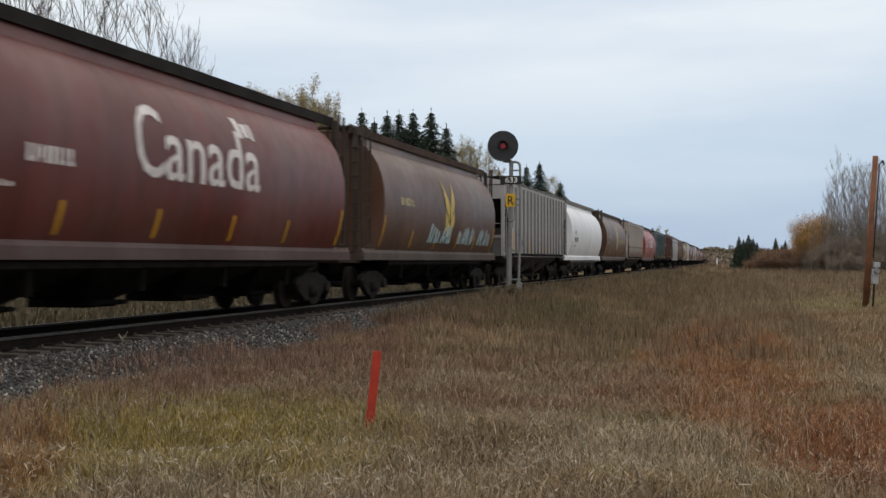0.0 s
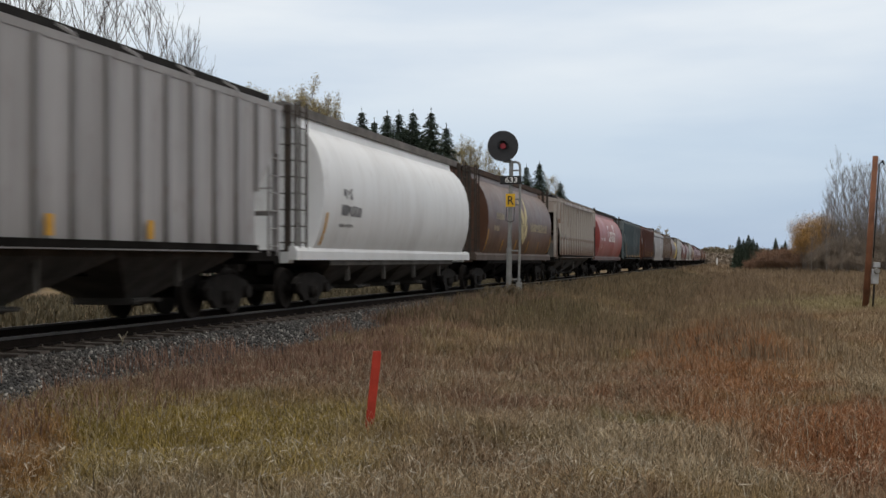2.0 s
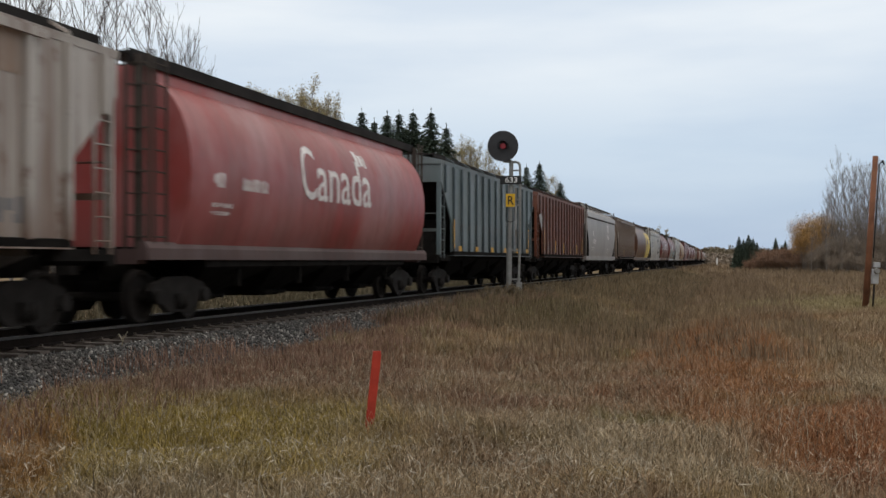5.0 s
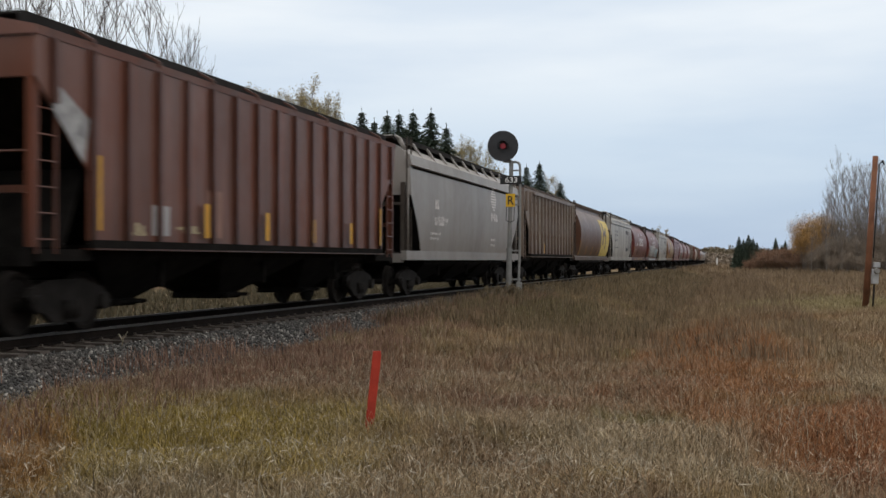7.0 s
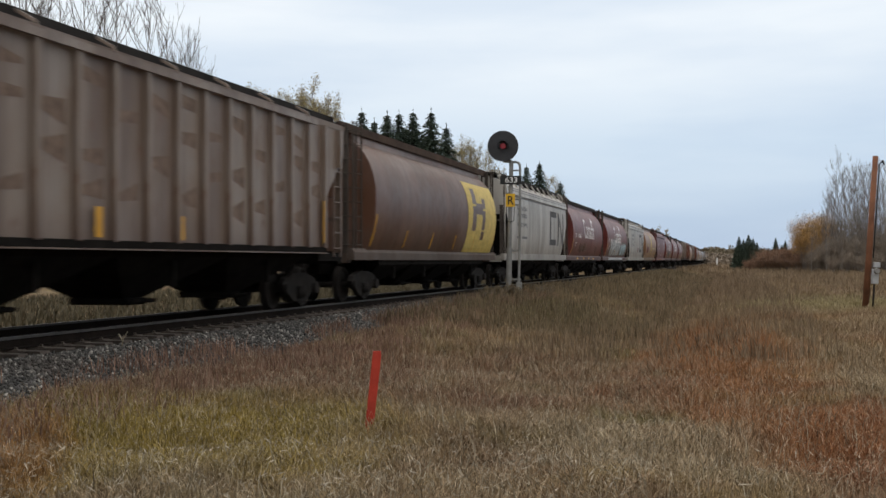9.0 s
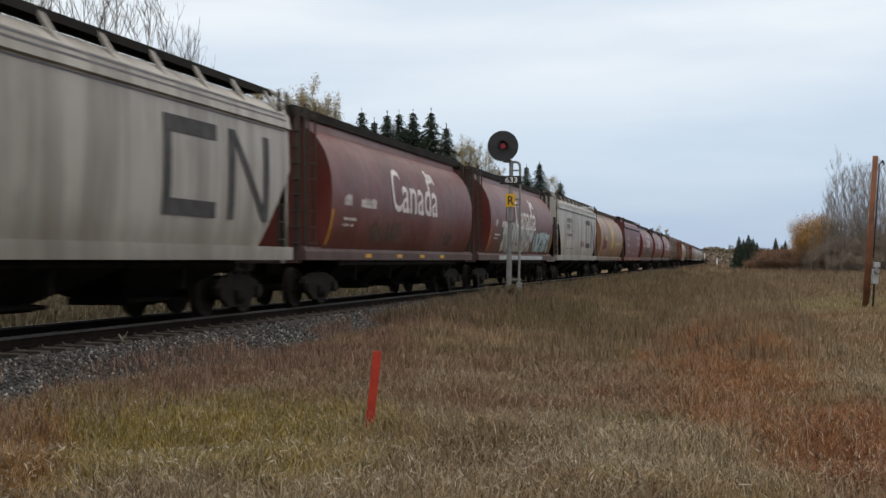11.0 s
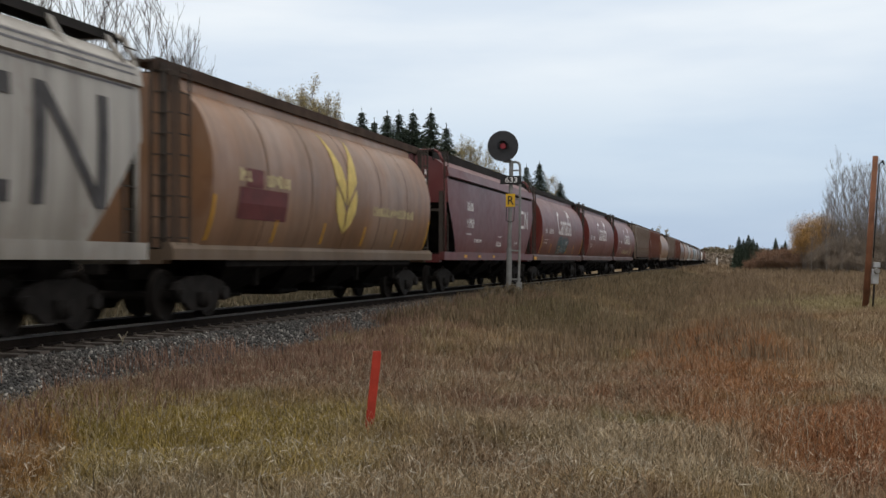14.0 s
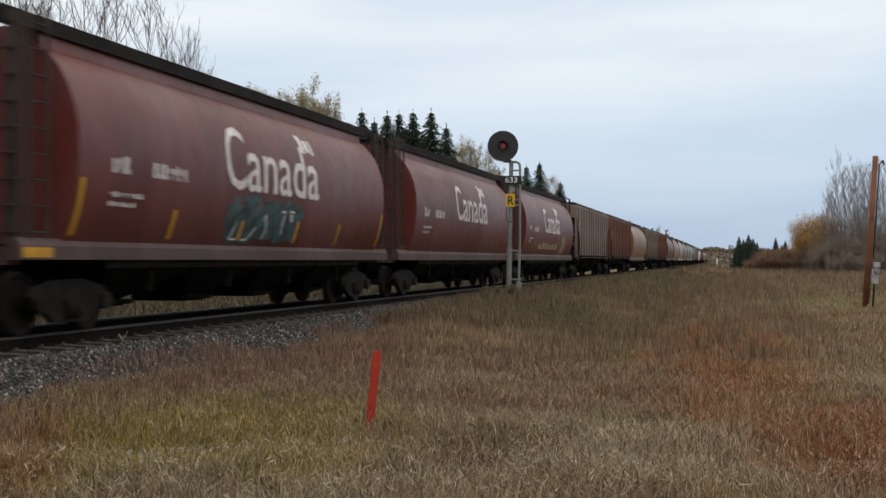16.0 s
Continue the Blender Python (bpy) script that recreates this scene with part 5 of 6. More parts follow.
M_ASPENBARK = plain("aspen_bark", (0.20, 0.18, 0.155), 0.9, vary=0.35, scale=2)
M_TWIG = plain("bare_twigs", (0.165, 0.14, 0.12), 0.9, vary=0.3)
M_DKTWIG = plain("dark_twigs", (0.095, 0.080, 0.069), 0.9, vary=0.3)
M_BARK = plain("dark_bark", (0.05, 0.04, 0.033), 0.95)
M_YLEAF = leaf_mat("yellowing_leaves", (0.19, 0.150, 0.070), (0.42, 0.345, 0.165))
M_OLEAF = leaf_mat("orange_leaves", (0.22, 0.125, 0.045), (0.50, 0.295, 0.095))
M_RLEAF = leaf_mat("russet_brush", (0.13, 0.075, 0.05), (0.27, 0.165, 0.105))
M_FARW = leaf_mat("distant_autumn_leaves", (0.115, 0.094, 0.060), (0.190, 0.150, 0.094))
M_BRUSH = leaf_mat("grey_brush", (0.13, 0.102, 0.077), (0.29, 0.235, 0.18))


def cards(centres, sizes, rng, slim=0.55, lift=0.0):
    """Small leaf blades turned at random."""
    n = len(centres)
    u = rng.normal(size=(n, 3))
    u[:, 2] += lift
    u /= np.linalg.norm(u, axis=1)[:, None]
    w = np.cross(u, rng.normal(size=(n, 3)))
    w /= np.linalg.norm(w, axis=1)[:, None]
    u, w = u * sizes[:, None], w * sizes[:, None] * slim
    co = np.stack([centres - u, centres + w, centres + u, centres - w], 1).reshape(-1, 3)
    return co, np.arange(n * 4).reshape(-1, 4)


def branches(rng, h, spread, upright, n1, n2, n3, r0, start=0.25):
    """A bare tree's wood: trunk, long limbs curving upwards, steep side shoots and fine twigs. Returns segment lists and points along the shoots."""
    trunk, twigs, tips = [], [], []
    pts = [Vector((0, 0, 0))]
    for i in range(1, 9):
        pts.append(Vector((rng.normal(0, 0.010) * h * i / 8, rng.normal(0, 0.010) * h * i / 8, h * i / 8)))
    for i in range(8):
        trunk.append((pts[i], pts[i + 1], r0 * (1 - i / 8.4), r0 * (1 - (i + 1) / 8.4)))

    def shoot(p, d, ln, ra, rb, k):
        """A shoot of k pieces that bends up as it grows."""
        out = [p]
        for i in range(k):
            d = (d + Vector((rng.normal(0, 0.06), rng.normal(0, 0.06), 0.20 + 0.1 * rng.random()))).normalized()
            q = p + d * ln / k
            twigs.append((p, q, ra + (rb - ra) * i / k, ra + (rb - ra) * (i + 1) / k))
            out.append(q)
            p = q
        return out, d

    for j in range(n1):
        f = start + (0.97 - start) * (j + rng.random()) / n1
        k = min(7, int(f * 8))
        p = pts[k].lerp(pts[k + 1], f * 8 - k)
        ang = rng.uniform(0, 6.283)
        ln = spread * (1.25 - f) * rng.uniform(0.7, 1.25) + 0.05 * h
        d = Vector((math.cos(ang), math.sin(ang), upright * 0.45 * rng.uniform(0.6, 1.3))).normalized()
        rb = r0 * (1 - f) * 0.36 + 0.013
        limb, d = shoot(p, d, ln, rb, 0.008, 4)
        tips += limb[2:]
        for _ in range(n2):
            g = rng.uniform(0.6, 3.9)
            s = limb[int(g)].lerp(limb[int(g) + 1], g % 1)
            d2 = (d + Vector((rng.normal(0, 0.5), rng.normal(0, 0.5), rng.uniform(0.0, 0.5)))).normalized()
            side, d2 = shoot(s, d2, ln * rng.uniform(0.22, 0.48), 0.012, 0.006, 2)
            tips += side[1:]
            for _ in range(n3):
                s3 = side[0].lerp(side[2], rng.uniform(0.3, 1))
                d3 = (d2 + Vector((rng.normal(0, 0.5), rng.normal(0, 0.5), rng.uniform(0, 0.5)))).normalized()
                t3 = s3 + d3 * ln * rng.uniform(0.08, 0.18)
                twigs.append((s3, t3, 0.008, 0.005))
                tips.append(t3)
    return trunk, twigs, tips


def seg_mesh(name, segs, mat, n=3):
    bm = bmesh.new()
    for p, q, r0, r1 in segs:
        tube(bm, p, q, r0, r1, n, False)
    return to_mesh(name, bm, mat)


def bare_tree(label, seed, h, spread, upright=0.9, n1=34, n2=6, n3=3, r0=0.16, leaves=0, leaf=None, size=0.07, name="bare_tree", start=0.25, fat=1.0, twig=None):
    rng = np.random.default_rng(seed)
    trunk, twigs, tips = branches(rng, h, spread, upright, n1, n2, n3, r0, start)
    tree = tagged(new(name), label, "tree")
    part("trunk", seg_mesh("trunk", trunk, M_ASPENBARK, 7), tree)
    part("bare_crown", seg_mesh("bare_crown", [(p, q, a * fat, b * fat) for p, q, a, b in twigs], twig or M_TWIG, 3), tree)
    if leaves:
        c = np.array([tips[i] for i in rng.integers(0, len(tips), leaves)]) + rng.normal(0, 0.16, (leaves, 3))
        co, fa = cards(c, rng.uniform(0.6, 1.5, leaves) * size, rng)
        part("crown", tri_mesh("crown", co, fa, leaf), tree, "thin autumn leaves")
    return tree


def spruce(label, seed, h, r):
    """Whorls of drooping boughs with gaps between them, each bough a row of slim sprays."""
    rng = np.random.default_rng(seed)
    tree = tagged(new("spruce_tree"), label, "tree")
    bm = bmesh.new()
    tube(bm, (0, 0, 0), (0, 0, h * 0.98), 0.16, 0.02, 7)
    part("trunk", to_mesh("trunk", bm, M_BARK), tree)
    cs, us, ws = [], [], []
    z = 0.06 * h
    while z < h * 0.97:
        f = 1 - z / h
        k = int(8 + 8 * f)
        a0, whorl = rng.uniform(0, 6.283), rng.uniform(0.75, 1.15)
        for b in range(k):
            ang = a0 + 6.283 * b / k + rng.normal(0, 0.2)
            ln = r * f ** 0.82 * whorl * rng.uniform(0.65, 1.2) + 0.10
            m = max(4, int(ln * 9))
            t = (np.arange(m) + rng.random(m)) / m
            d = np.array([np.cos(ang), np.sin(ang), 0])
            side = np.array([-np.sin(ang), np.cos(ang), 0])
            drop = 0.10 * ln * t - 0.50 * ln * t * t + 0.16 * ln * t ** 3
            lie = rng.normal(0, 0.16, m) * ln * (1.05 - t) * 0.9
            c = d * (ln * t)[:, None] + side * lie[:, None]
            c[:, 2] += z + drop + rng.normal(0, 0.04, m)
            u = d + side * (np.sign(lie) * 0.7)[:, None] + rng.normal(0, 0.25, (m, 3))
            u[:, 2] -= 0.35 * t
            u /= np.linalg.norm(u, axis=1)[:, None]
            size = 0.35 * (1.15 - 0.5 * t) * (0.45 + 0.55 * f ** 0.4)
            w = np.cross(u, rng.normal(size=(m, 3)))
            w /= np.linalg.norm(w, axis=1)[:, None]
            cs.append(c), us.append(u * size[:, None]), ws.append(w * size[:, None] * 0.36)
        z += 0.50 * (0.35 + 0.65 * f)
    n = 10
    c = np.stack([rng.normal(0, 0.02, n), rng.normal(0, 0.02, n), h * np.linspace(0.955, 1.0, n)], -1)
    cs.append(c), us.append(np.tile((0, 0, 0.16), (n, 1))), ws.append(rng.normal(0, 0.04, (n, 3)))
    c, u, w = np.concatenate(cs), np.concatenate(us), np.concatenate(ws)
    co = np.stack([c - u, c + w, c + u, c - w], 1).reshape(-1, 3)
    part("crown", tri_mesh("crown", co, np.arange(len(co)).reshape(-1, 4), M_SPRUCE), tree, "dark green needles on drooping boughs")
    return tree


def set_down(tree, px, depth, turn=0.0, scale=1.0, copy=True, wide=None):
    x, y = at_px(px, depth)
    m = pose(x, y, ground_z(x, y) - 0.05, 0, 0, turn)
    ob = copy_thing(tree, m) if copy else tree
    if not copy:
        ob.matrix_basis = m
    w = wide or scale
    ob.scale = (w, w, scale)
    return ob


def bush(name, label, seed, h, r, n, leaf, size=0.16, stems=14, category="bush", slim=0.55, lift=0.0):
    rng = np.random.default_rng(seed)
    ob = tagged(new(name), label, category)
    segs, ends = [], []
    for _ in range(stems):
        ang, lean = rng.uniform(0, 6.283), rng.uniform(0.05, 0.9)
        e = Vector((math.cos(ang) * r * lean, math.sin(ang) * r * lean, h * rng.uniform(0.6, 1.05)))
        mid = e * 0.5 + Vector((rng.normal(0, 0.1), rng.normal(0, 0.1), h * 0.08))
        segs += [(Vector((rng.normal(0, 0.15), rng.normal(0, 0.15), 0)), mid, 0.03, 0.02), (mid, e, 0.02, 0.008)]
        for k in range(5):
            p = mid.lerp(e, rng.random())
            t = p + Vector((rng.normal(0, 0.3), rng.normal(0, 0.3), rng.uniform(0.1, 0.5))) * r * 0.5
            segs.append((p, t, 0.012, 0.006))
            ends.append(t)
        ends += [e, mid]
    part("stem", seg_mesh("stem", segs, M_TWIG, 3), ob)
    c = np.array([ends[i] for i in rng.integers(0, len(ends), n)]) + rng.normal(0, 0.13 * r, (n, 3))
    c[:, 2] = np.clip(c[:, 2], 0.1, None)
    co, fa = cards(c, rng.uniform(0.5, 1.4, n) * size, rng, slim, lift)
    part("foliage", tri_mesh("foliage", co, fa, leaf), ob)
    return ob


def trees():
    rnd = random.Random(8)
    # bare aspens beyond the track
    aspens = [bare_tree("tall leafless grey aspen beyond the railway track", 21 + k, 18.0, 4.0, 2.4, 34, 5, 1, 0.12, start=0.3, fat=1.15, twig=M_DKTWIG) for k in range(3)]
    spots = [(45, 70, 1.12), (95, 73, 1.10), (150, 70, 1.06), (205, 73, 1.10), (255, 72, 1.02), (300, 75, 0.98), (338, 78, 0.90), (20, 76, 1.1), (180, 80, 1.12), (362, 84, 0.82), (-30, 68, 1.1), (-80, 66, 1.1), (70, 77, 1.12), (318, 82, 0.94), (345, 80, 0.84), (372, 84, 0.72), (392, 88, 0.62)]
    for i, (px, d, s) in enumerate(spots):
        set_down(aspens[i % 3], px, d, rnd.uniform(0, 360), s, i >= 3)
    # yellowing poplars
    pop = [bare_tree("slender poplar with thin yellowing leaves beyond the track", 41 + k, 13.0, 2.3, 2.3, 44, 6, 2, 0.10, 6500, M_YLEAF, 0.048, "poplar_tree") for k in range(2)]
    spots = [(500, 96, 1.10), (522, 97, 1.16), (545, 95, 1.18), (568, 99, 1.16), (592, 100, 1.14), (612, 100, 0.98), (484, 94, 1.06), (452, 92, 1.14), (820, 150, 1.26), (842, 150, 1.24), (865, 152, 1.20), (800, 146, 1.20), (778, 143, 1.16), (885, 155, 1.05), (755, 141, 1.1), (972, 180, 1.10), (534, 100, 1.12), (558, 103, 1.16), (832, 156, 1.26), (810, 154, 1.24), (986, 184, 1.02), (580, 104, 1.14), (1075, 215, 0.62), (1180, 330, 0.78), (1165, 320, 0.8)]
    for i, (px, d, s) in enumerate(spots):
        set_down(pop[i % 2], px, d, rnd.uniform(0, 360), s, i >= 2)
    # spruces
    spr = [spruce("tall dark green spruce beyond the track", 61 + k, 18.0, 5.3) for k in range(3)]
    spots = [(640, 135, 1.07), (662, 137, 1.02), (685, 134, 1.05), (706, 136, 1.07), (731, 137, 1.09), (763, 135, 1.08), (790, 138, 1.0), (622, 138, 0.9), (748, 140, 0.96), (718, 140, 1.0), (932, 172, 0.90), (955, 172, 0.93), (992, 178, 0.78), (1155, 330, 0.62), (1160, 335, 0.55), (330, 95, 0.86)]
    for i, (px, d, s) in enumerate(spots):
        set_down(spr[i % 3], px, d, rnd.uniform(0, 360), s, i >= 3)
    # bare grove on the other side of the field
    grove = [bare_tree("tall leafless grey aspen at the field's edge", 81 + k, 15.0, 2.9, 2.6, 40, 6, 1, 0.10, start=0.12) for k in range(3)]
    spots = [(1462, 150, 0.62), (1472, 152, 0.80), (1482, 148, 0.98), (1494, 153, 0.88), (1503, 147, 0.84), (1512, 152, 0.94), (1521, 149, 0.86), (1530, 153, 0.9), (1539, 147, 0.84), (1548, 151, 0.9), (1557, 150, 0.88), (1566, 147, 0.92), (1576, 152, 0.9), (1590, 150, 0.9), (1450, 158, 0.5), (1490, 160, 0.9), (1532, 160, 0.95), (1507, 162, 0.92), (1478, 161, 0.84), (1552, 162, 0.96), (1468, 157, 0.7), (1518, 164, 0.96), (1543, 158, 0.9)] + [(1436 + 9 * k, 144 + 5 * (k % 3), 0.36 + 0.05 * (k % 4) + 0.012 * k) for k in range(16)]
    for i, (px, d, s) in enumerate(spots):
        set_down(grove[i % 3], px, d, rnd.uniform(0, 360), s, i >= 3)
    orange = [bush("autumn_bush", "orange-leaved autumn aspen thicket at the field's edge", 101 + k, 6.4, 2.3, 7000, M_OLEAF, 0.06, 34, lift=0.6) for k in range(2)]
    spots = [(1412, 165, 1.0), (1424, 160, 1.05), (1438, 158, 1.12), (1448, 155, 1.15), (1458, 152, 1.0)]
    for i, (px, d, s) in enumerate(spots):
        set_down(orange[i % 2], px, d, rnd.uniform(0, 360), s, i >= 2)
    brush = [bush("brush", "leafless grey-brown undergrowth at the field's edge", 111 + k, 3.6, 2.2, 2600, M_BRUSH, 0.42, 34, slim=0.03, lift=2.8) for k in range(2)]
    spots = [(1470, 146, 0.95), (1482, 150, 1.1), (1494, 146, 1.0), (1506, 150, 1.15), (1518, 145, 0.95), (1530, 150, 1.1), (1542, 145, 1.0), (1554, 150, 1.15), (1566, 145, 1.0), (1440, 150, 0.7), (1455, 147, 0.8), (1580, 148, 1.0), (1500, 140, 0.6), (1525, 138, 0.5), (1550, 140, 0.6), (1475, 139, 0.5)]
    for i, (px, d, s) in enumerate(spots):
        set_down(brush[i % 2], px, d, rnd.uniform(0, 360), s, i >= 2)
    russet = [bush("russet_bush", "low russet willow thicket at the field's edge", 121 + k, 3.2, 3.0, 5500, M_RLEAF, 0.22, 30, slim=0.12, lift=1.2) for k in range(2)]
    spots = [(1345, 175, 0.6), (1357, 172, 0.75), (1369, 174, 0.85), (1381, 172, 0.8), (1393, 170, 0.85), (1406, 168, 0.8), (1420, 162, 0.7), (1330, 182, 0.5), (1375, 185, 0.9), (1357, 188, 0.85), (1392, 186, 0.9)]
    for i, (px, d, s) in enumerate(spots):
        set_down(russet[i % 2], px, d, rnd.uniform(0, 360), s, i >= 2)
    spots = [(1308, 250, 0.40), (1316, 252, 0.36), (1312, 240, 0.30), (1325, 255, 0.42), (1333, 258, 0.38), (1302, 245, 0.26), (1340, 260, 0.33), (1346, 262, 0.26), (1320, 262, 0.35), (1373, 330, 0.46), (1390, 330, 0.42), (1384, 340, 0.36), (1329, 250, 0.36)]
    for i, (px, d, s) in enumerate(spots):
        set_down(spr[i % 3], px, d, rnd.uniform(0, 360), s, True, s * 1.1)

    # far woods closing the view, uncountable
    rng = np.random.default_rng(77)
    for k, (x0, x1, d0, d1, h, leaf, n, label) in enumerate(((1190, 1340, 560, 700, 7.6, M_FARW, 26000, "distant yellow-brown autumn woods"), (1225, 1460, 430, 520, 5.0, M_BRUSH, 7000, "distant leafless brown brush"), (1290, 1480, 520, 600, 8.0, M_FARW, 20000, "distant yellow-brown autumn woods"),
                                                             (1420, 1700, 165, 215, 6.0, M_BRUSH, 12000, "leafless grey-brown thicket at the field's edge"), (-150, 1230, 150, 190, 6.5, M_BRUSH, 26000, "leafless brown thicket beyond the track"))):
        d = rng.uniform(d0, d1, n)
        px = rng.uniform(x0, x1, n)
        side = (px - 784) / 1568 * 0.7612 * d
        a = radians(14.44)
        x, y = -d * math.sin(a) + side * math.cos(a), d * math.cos(a) + side * math.sin(a)
        hh = np.array([h * (0.55 + 0.75 * abs(noise.noise((p * 0.035, q * 0.02, k))) + 0.18 * noise.noise((p * 0.12, q * 0.1, k))) for p, q in zip(x, y)])
        keep = x < 1e6 if k != 4 else (x < TRACK_X - 16)
        c = np.stack([x, y, 0.2 + hh * rng.random(n) ** 0.8], -1)[keep]
        size = rng.uniform(0.2, 0.45, len(c)) * (1 + d[keep] / 600)
        co, fa = cards(c, size, rng)
        tagged(new("woods", tri_mesh("woods", co, fa, leaf)), label, "woods", kind="stuff")

    # unseen woods added beside and behind the camera, to keep low sky light off the cars
    n = 30000
    az = np.radians(rng.uniform(22, 250, n))
    d = rng.uniform(46, 66, n)
    x, y = d * np.sin(az), d * np.cos(az)
    hh = np.array([13.5 * (0.8 + 0.35 * noise.noise((p * 0.05, q * 0.05, 12))) for p, q in zip(x, y)])
    keep = np.abs(x - TRACK_X) > 7
    c = np.stack([x, y, 0.2 + hh * rng.random(n)], -1)[keep]
    co, fa = cards(c, rng.uniform(0.5, 1.0, len(c)), rng)
    tagged(new("woods", tri_mesh("woods", co, fa, M_BRUSH)), "unseen leafless woods added round the field to block low sky light", "woods", kind="stuff")


# ---------------------------------------------------------------- things by the track
def text_mesh(text, size, mat, name, m, squeeze=1.0):
    cu = bpy.data.curves.new(name, "FONT")
    cu.body, cu.size, cu.resolution_u, cu.align_x, cu.extrude, cu.offset = text, size, 3, "CENTER", 0.002, 0.004
    ob = bpy.data.objects.new(name, cu)
    scene.collection.objects.link(ob)
    me = bpy.data.meshes.new_from_object(ob.evaluated_get(bpy.context.evaluated_depsgraph_get()))
    bpy.data.objects.remove(ob)
    me.transform(m @ Matrix.Diagonal((squeeze, 1, 1, 1)))
    me.materials.clear()
    me.materials.append(mat)
    return me


M_SIGNW = plain("sign_white", (0.72, 0.72, 0.70), 0.5, vary=0.08)
M_SIGNY = plain("sign_yellow", (0.68, 0.40, 0.02), 0.5, vary=0.1)
M_SIGNK = plain("sign_black", (0.015, 0.015, 0.015), 0.5)
M_PLAIN_POST = plain("weathered_orange_wood", (0.175, 0.074, 0.039), 0.85, vary=0.35, scale=2)
M_STAKE = plain("red_orange_paint", (0.42, 0.040, 0.020), 0.6, vary=0.25, scale=5)
M_METER = plain("meter_grey", (0.36, 0.37, 0.38), 0.5, 0.3)


def lens_mat():
    m, nt, b = node_mat("red_lens")
    b.inputs["Base Color"].default_value = (0.20, 0.008, 0.015, 1)
    b.inputs["Roughness"].default_value = 0.25
    b.inputs["Emission Color"].default_value = (1.0, 0.04, 0.06, 1)
    b.inputs["Emission Strength"].default_value = 0.07
    return m


def signal():
    x, y = at_px(900, 41.8)
    sg = tagged(new("railway_signal"), "searchlight railway signal with round black target on a grey mast", "railway signal")
    sg.matrix_basis = pose(x, y, 0.08, 0, 0, 12)
    # local: -y faces the camera, x to its right

    def one(name, fn, mat, label="", smooth=35):
        bm = bmesh.new()
        fn(bm)
        return part(name, to_mesh(name, bm, mat, smooth), sg, label)

    one("foundation", lambda bm: box(bm, -0.28, 0.28, -0.28, 0.28, -0.2, 0.22), M_CONC, "grey concrete base")
    one("base_plate", lambda bm: (box(bm, -0.2, 0.2, -0.2, 0.2, 0.22, 0.26), tube(bm, (0, 0, 0.26), (0, 0, 0.55), 0.14, 0.11, 12)), M_GALV)
    one("lower_mast", lambda bm: tube(bm, (0, 0, 0.3), (0.03, 0, 2.0), 0.10, 0.10, 14), M_GALV)
    one("upper_mast", lambda bm: tube(bm, (0.03, 0, 2.0), (0.10, 0, 5.0), 0.078, 0.075, 14), M_GALV)
    one("collar", lambda bm: tube(bm, (0.03, 0, 1.96), (0.03, 0, 2.06), 0.115, 0.115, 14), M_GALV)

    def rail(bm):
        pts = [(0.36, 0, 0.75), (0.40, 0, 2.0), (0.42, 0, 4.9), (0.40, 0, 5.08), (0.32, 0, 5.16), (0.12, 0, 5.17)]
        for p, q in zip(pts, pts[1:]):
            tube(bm, p, q, 0.045, n=8)
    one("conduit", rail, M_GALV, "bent steel conduit")
    one("conduit_foot", lambda bm: box(bm, 0.28, 0.48, -0.1, 0.1, 0.55, 0.85), M_GALV)
    for z in (0.95, 1.98, 3.62, 3.82, 4.86):
        one("bracket", lambda bm, z=z: box(bm, 0.02, 0.44, -0.02, 0.02, z - 0.03, z + 0.03), M_GALV)
    for xx in (-0.06, 0.22):
        one("cable", lambda bm, xx=xx: (tube(bm, (xx, -0.08, 3.9), (xx - 0.03, -0.1, 3.05), 0.012, n=5), tube(bm, (xx - 0.03, -0.1, 3.05), (0.08, -0.1, 3.0), 0.012, n=5)), M_BLACK)
    one("target", lambda bm: tube(bm, (-0.20, -0.20, 5.72), (-0.20, -0.17, 5.72), 0.54, 0.54, 40), M_DISC, "round black background disc")

    def rim(bm):
        for i in range(40):
            a0, a1 = i * math.pi / 20, (i + 1) * math.pi / 20
            tube(bm, (-0.20 + 0.54 * math.cos(a0), -0.19, 5.72 + 0.54 * math.sin(a0)), (-0.20 + 0.54 * math.cos(a1), -0.19, 5.72 + 0.54 * math.sin(a1)), 0.015, n=5)
    one("target_rim", rim, M_DISC)
    one("lamp_housing", lambda bm: (tube(bm, (-0.20, -0.168, 5.72), (-0.20, 0.35, 5.72), 0.2, 0.17, 14), box(bm, -0.32, 0.02, -0.05, 0.3, 5.3, 5.56)), M_DISC)
    one("hood", lambda bm: [tube(bm, (-0.20 + 0.17 * math.cos(a), -0.21, 5.74 + 0.17 * math.sin(a)), (-0.20 + 0.16 * math.cos(a), -0.52, 5.74 + 0.16 * math.sin(a)), 0.03, 0.025, 5) for a in [math.pi * (-0.12 + 1.24 * i / 11) for i in range(12)]], M_DISC, "black half-round hood")
    one("lens", lambda bm: tube(bm, (-0.20, -0.24, 5.72), (-0.20, -0.204, 5.72), 0.10, 0.105, 20), lens_mat(), "dim red lens")
    one("mast_bracket", lambda bm: (box(bm, -0.2, 0.12, -0.06, 0.06, 5.14, 5.24), box(bm, -0.24, -0.12, -0.05, 0.05, 5.2, 5.34), tube(bm, (0.1, 0, 5.0), (0.1, 0, 5.2), 0.08, 0.08, 10)), M_GALV)
    one("number_plate", lambda bm: box(bm, -0.30, 0.46, -0.125, -0.11, 4.36, 4.66), M_SIGNK, "black number plate", None)
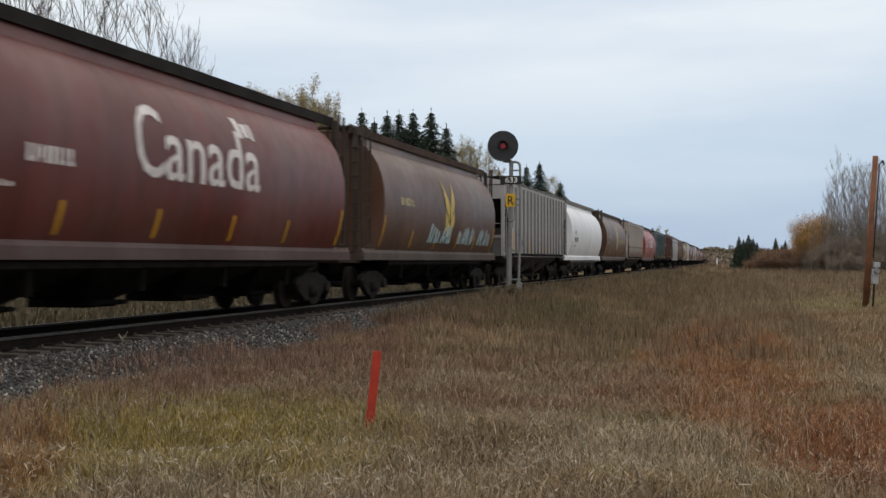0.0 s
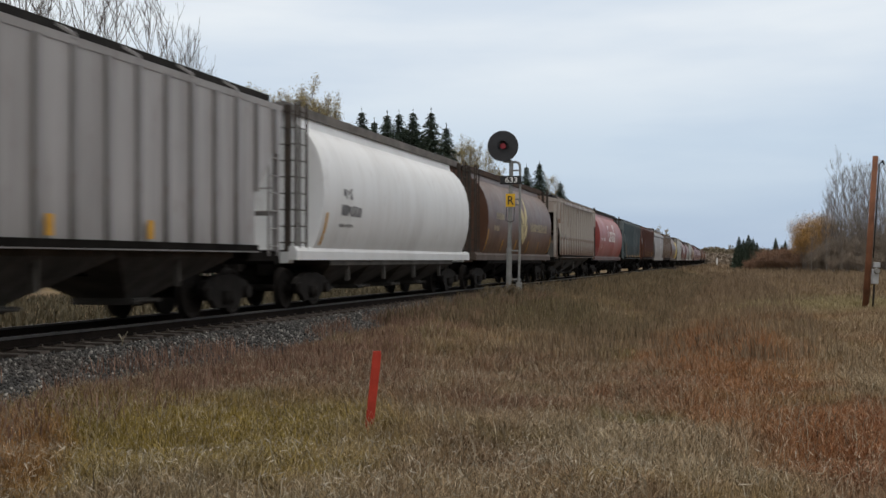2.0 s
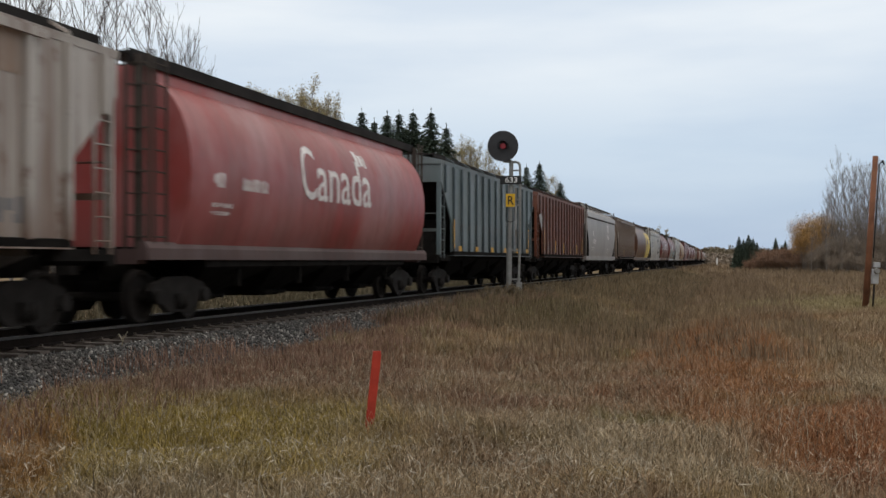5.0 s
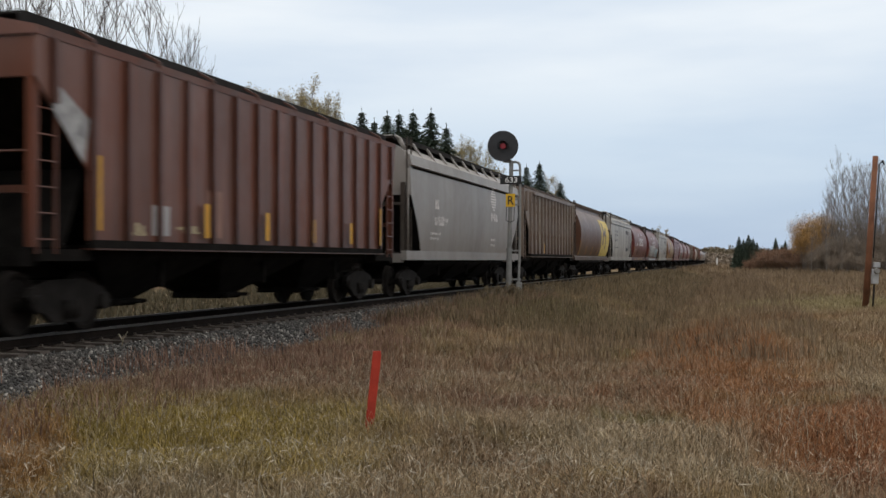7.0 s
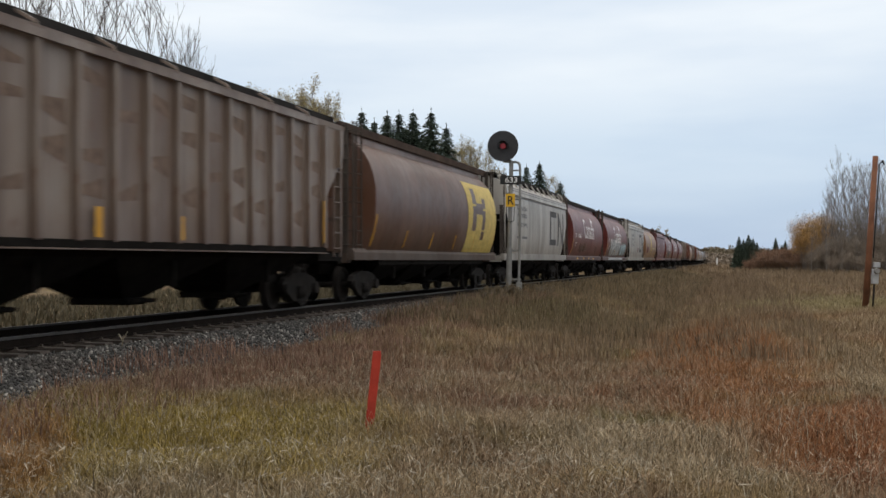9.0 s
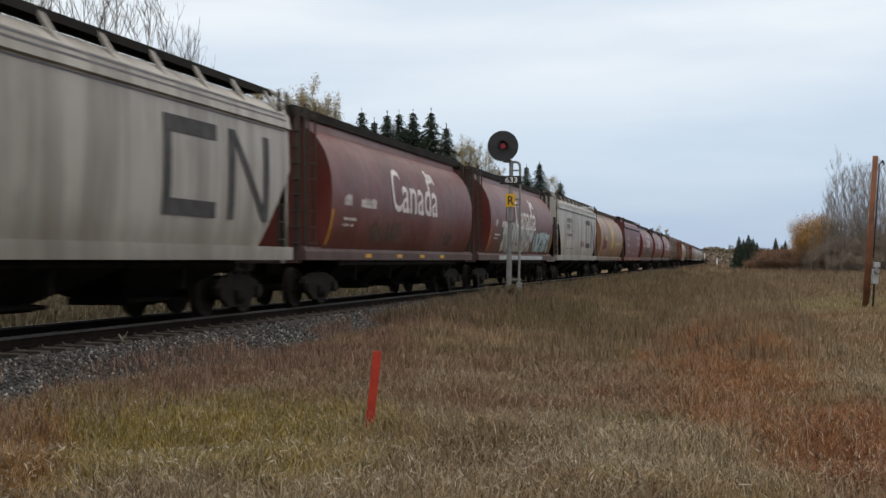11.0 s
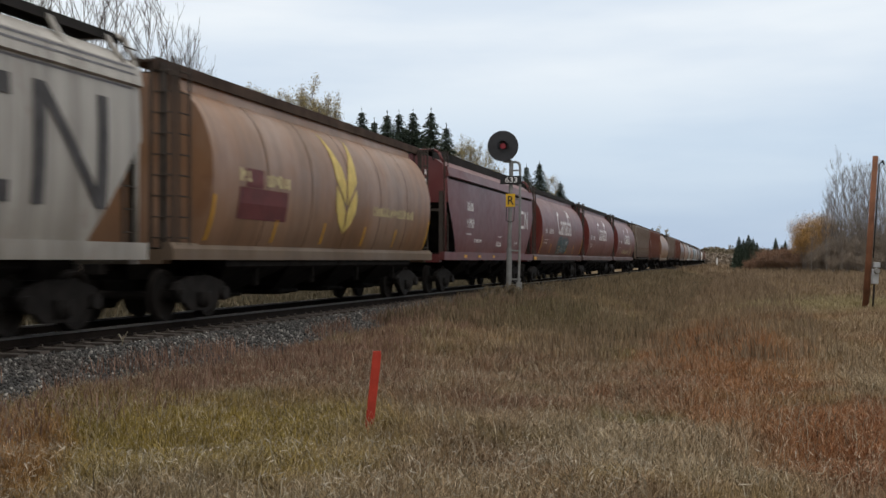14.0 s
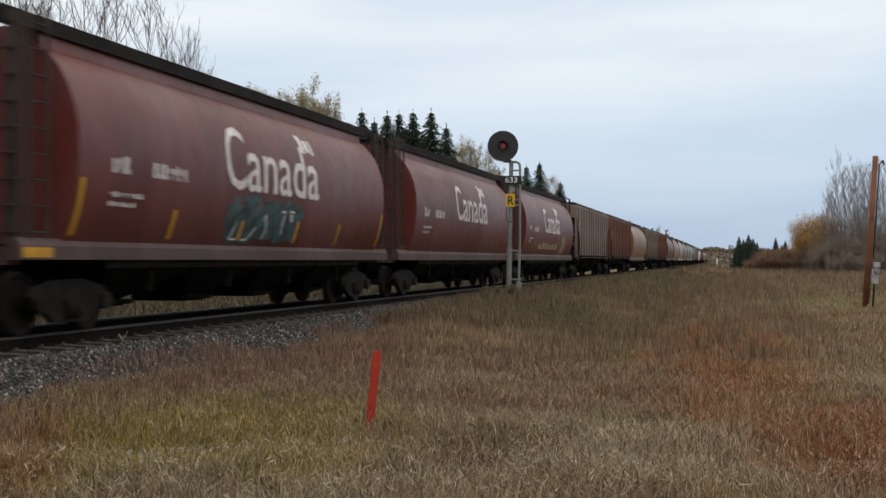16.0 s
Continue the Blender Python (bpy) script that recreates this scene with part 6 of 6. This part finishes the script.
    part("number", text_mesh("633", 0.27, M_SIGNW, "number", pose(0.10, -0.13, 4.42, 90), 1.15), sg, "white numerals 633")
    one("letter_plate", lambda bm: box(bm, -0.10, 0.23, -0.125, -0.11, 3.55, 4.02), M_SIGNY, "yellow letter plate", None)
    part("letter", text_mesh("R", 0.44, M_SIGNK, "letter", pose(0.065, -0.13, 3.63, 90), 0.9), sg, "black letter R")
    # case beside the mast
    x2, y2 = at_px(921, 40.5)
    bm = bmesh.new()
    tube(bm, (0, 0, -0.1), (0, 0, 0.32), 0.05, n=10)
    box(bm, -0.12, 0.12, -0.06, 0.06, 0.28, 0.42)
    ob = tagged(new("junction_post", to_mesh("junction_post", bm, M_GALV)), "small pale metal junction post beside the signal", "post")
    ob.matrix_basis = pose(x2, y2, 0.0)


def wooden_post():
    x, y = at_px(1531, 41.0)
    po = tagged(new("service_post"), "leaning orange-brown wooden post with a grey meter box", "post")
    po.matrix_basis = pose(x, y, -0.1, 0, 4.0, 14.4)

    def one(name, fn, mat, label="", bevel=0.0):
        bm = bmesh.new()
        fn(bm)
        return part(name, to_mesh(name, bm, mat, None, bevel), po, label)
    one("pole", lambda bm: tube(bm, (0, 0, 0), (0, 0, 5.5), 0.115, 0.095, 12), M_PLAIN_POST)
    one("conduit", lambda bm: (tube(bm, (0.15, -0.02, 1.9), (0.15, -0.02, 5.2), 0.022, n=6), tube(bm, (0.15, -0.02, 5.2), (0.24, -0.05, 5.36), 0.022, n=6), tube(bm, (0.24, -0.05, 5.36), (0.30, -0.08, 5.2), 0.03, n=6)), M_BLACK, "black service conduit")
    box_ = one("meter_box", lambda bm: box(bm, 0.08, 0.30, -0.28, -0.11, 1.0, 1.52), M_METER, "grey meter box", 0.012)
    bm = bmesh.new()
    tube(bm, (0.20, -0.28, 1.46), (0.20, -0.38, 1.46), 0.10, 0.09, 16)
    part("meter", to_mesh("meter", bm, M_GALV, 35), box_, "round glass meter")
    one("switch_box", lambda bm: box(bm, 0.12, 0.34, -0.25, -0.08, 1.58, 1.76), M_METER, "", 0.01)
    one("ground_pipe", lambda bm: tube(bm, (0.20, -0.15, 0.0), (0.20, -0.15, 1.0), 0.035, n=8), M_BLACK)


def small_things():
    x, y = at_px(652, 11.3)
    bm = bmesh.new()
    prism(bm, [(-0.042, -0.2), (0.042, -0.2), (0.042, 0.80), (0.03, 0.84), (-0.042, 0.83)], -0.012, 0.012, "y")
    st = tagged(new("survey_stake", to_mesh("survey_stake", bm, M_STAKE, None, 0.004)), "red-orange painted wooden survey stake in the grass", "stake")
    st.matrix_basis = pose(x, y, 0, 0, 6.0, 20)
    x, y = at_px(1269, 300)
    bm = bmesh.new()
    box(bm, -0.17, 0.17, -0.05, 0.05, 0, 2.3)
    bmesh.ops.bevel(bm, geom=bm.edges[:], offset=0.03, segments=1, affect="EDGES")
    mp = tagged(new("marker_post", to_mesh("marker_post", bm, M_SIGNW)), "white trackside marker post", "post")
    mp.matrix_basis = pose(x, y, 0, 0, 0, 14)
    # dead twig standing in the stones
    x, y = at_px(243, 22.5)
    bm = bmesh.new()
    for p, q in (((0, 0, 0), (0.03, 0, 0.22)), ((0.02, 0, 0.12), (-0.06, 0.01, 0.24)), ((0.02, 0, 0.15), (0.10, 0, 0.27))):
        tube(bm, p, q, 0.012, 0.006, 5)
    tw = tagged(new("dead_twig", to_mesh("dead_twig", bm, M_STRAW)), "pale dead twig standing in the ballast", "twig")
    tw.matrix_basis = pose(TRACK_X + 1.62, 15.9, 0.36)
    # weeds round the signal
    weed = bush("weed", "low dark green and brown weeds by the signal", 131, 0.8, 0.45, 600, M_WEED, 0.06, 18, "weed", 0.2, 1.5)
    rnd = random.Random(3)
    for i, (px, d) in enumerate(((882, 40), (868, 38), (930, 40), (955, 42), (915, 38.5), (858, 36.5), (940, 46), (890, 37.5), (905, 39), (972, 43))):
        set_down(weed, px, d, rnd.uniform(0, 360), rnd.uniform(0.4, 0.75), i > 0)



ground()
track()
field_grass()
trees()
signal()
wooden_post()
small_things()


build_train()
for car, _ in CARS:
    for piece in car.children:
        piece.location.z += RIDE


def motions():
    for car, p0 in CARS:
        rows = []
        for t in range(0, 17, 2):
            x, y, turn = rail_path(p0 - SPEED * t)
            rows.append((t, pose(x, y, RAIL, 0, 0, turn)))
        walk(car, rows)
    step = math.degrees(SPEED / FPS / 0.457)
    for ws, y in WHEELSETS:
        walk(ws, [(k / FPS, pose(0, y, 0.457, step * k % 360)) for k in range(0, 16 * FPS + 1)])


motions()
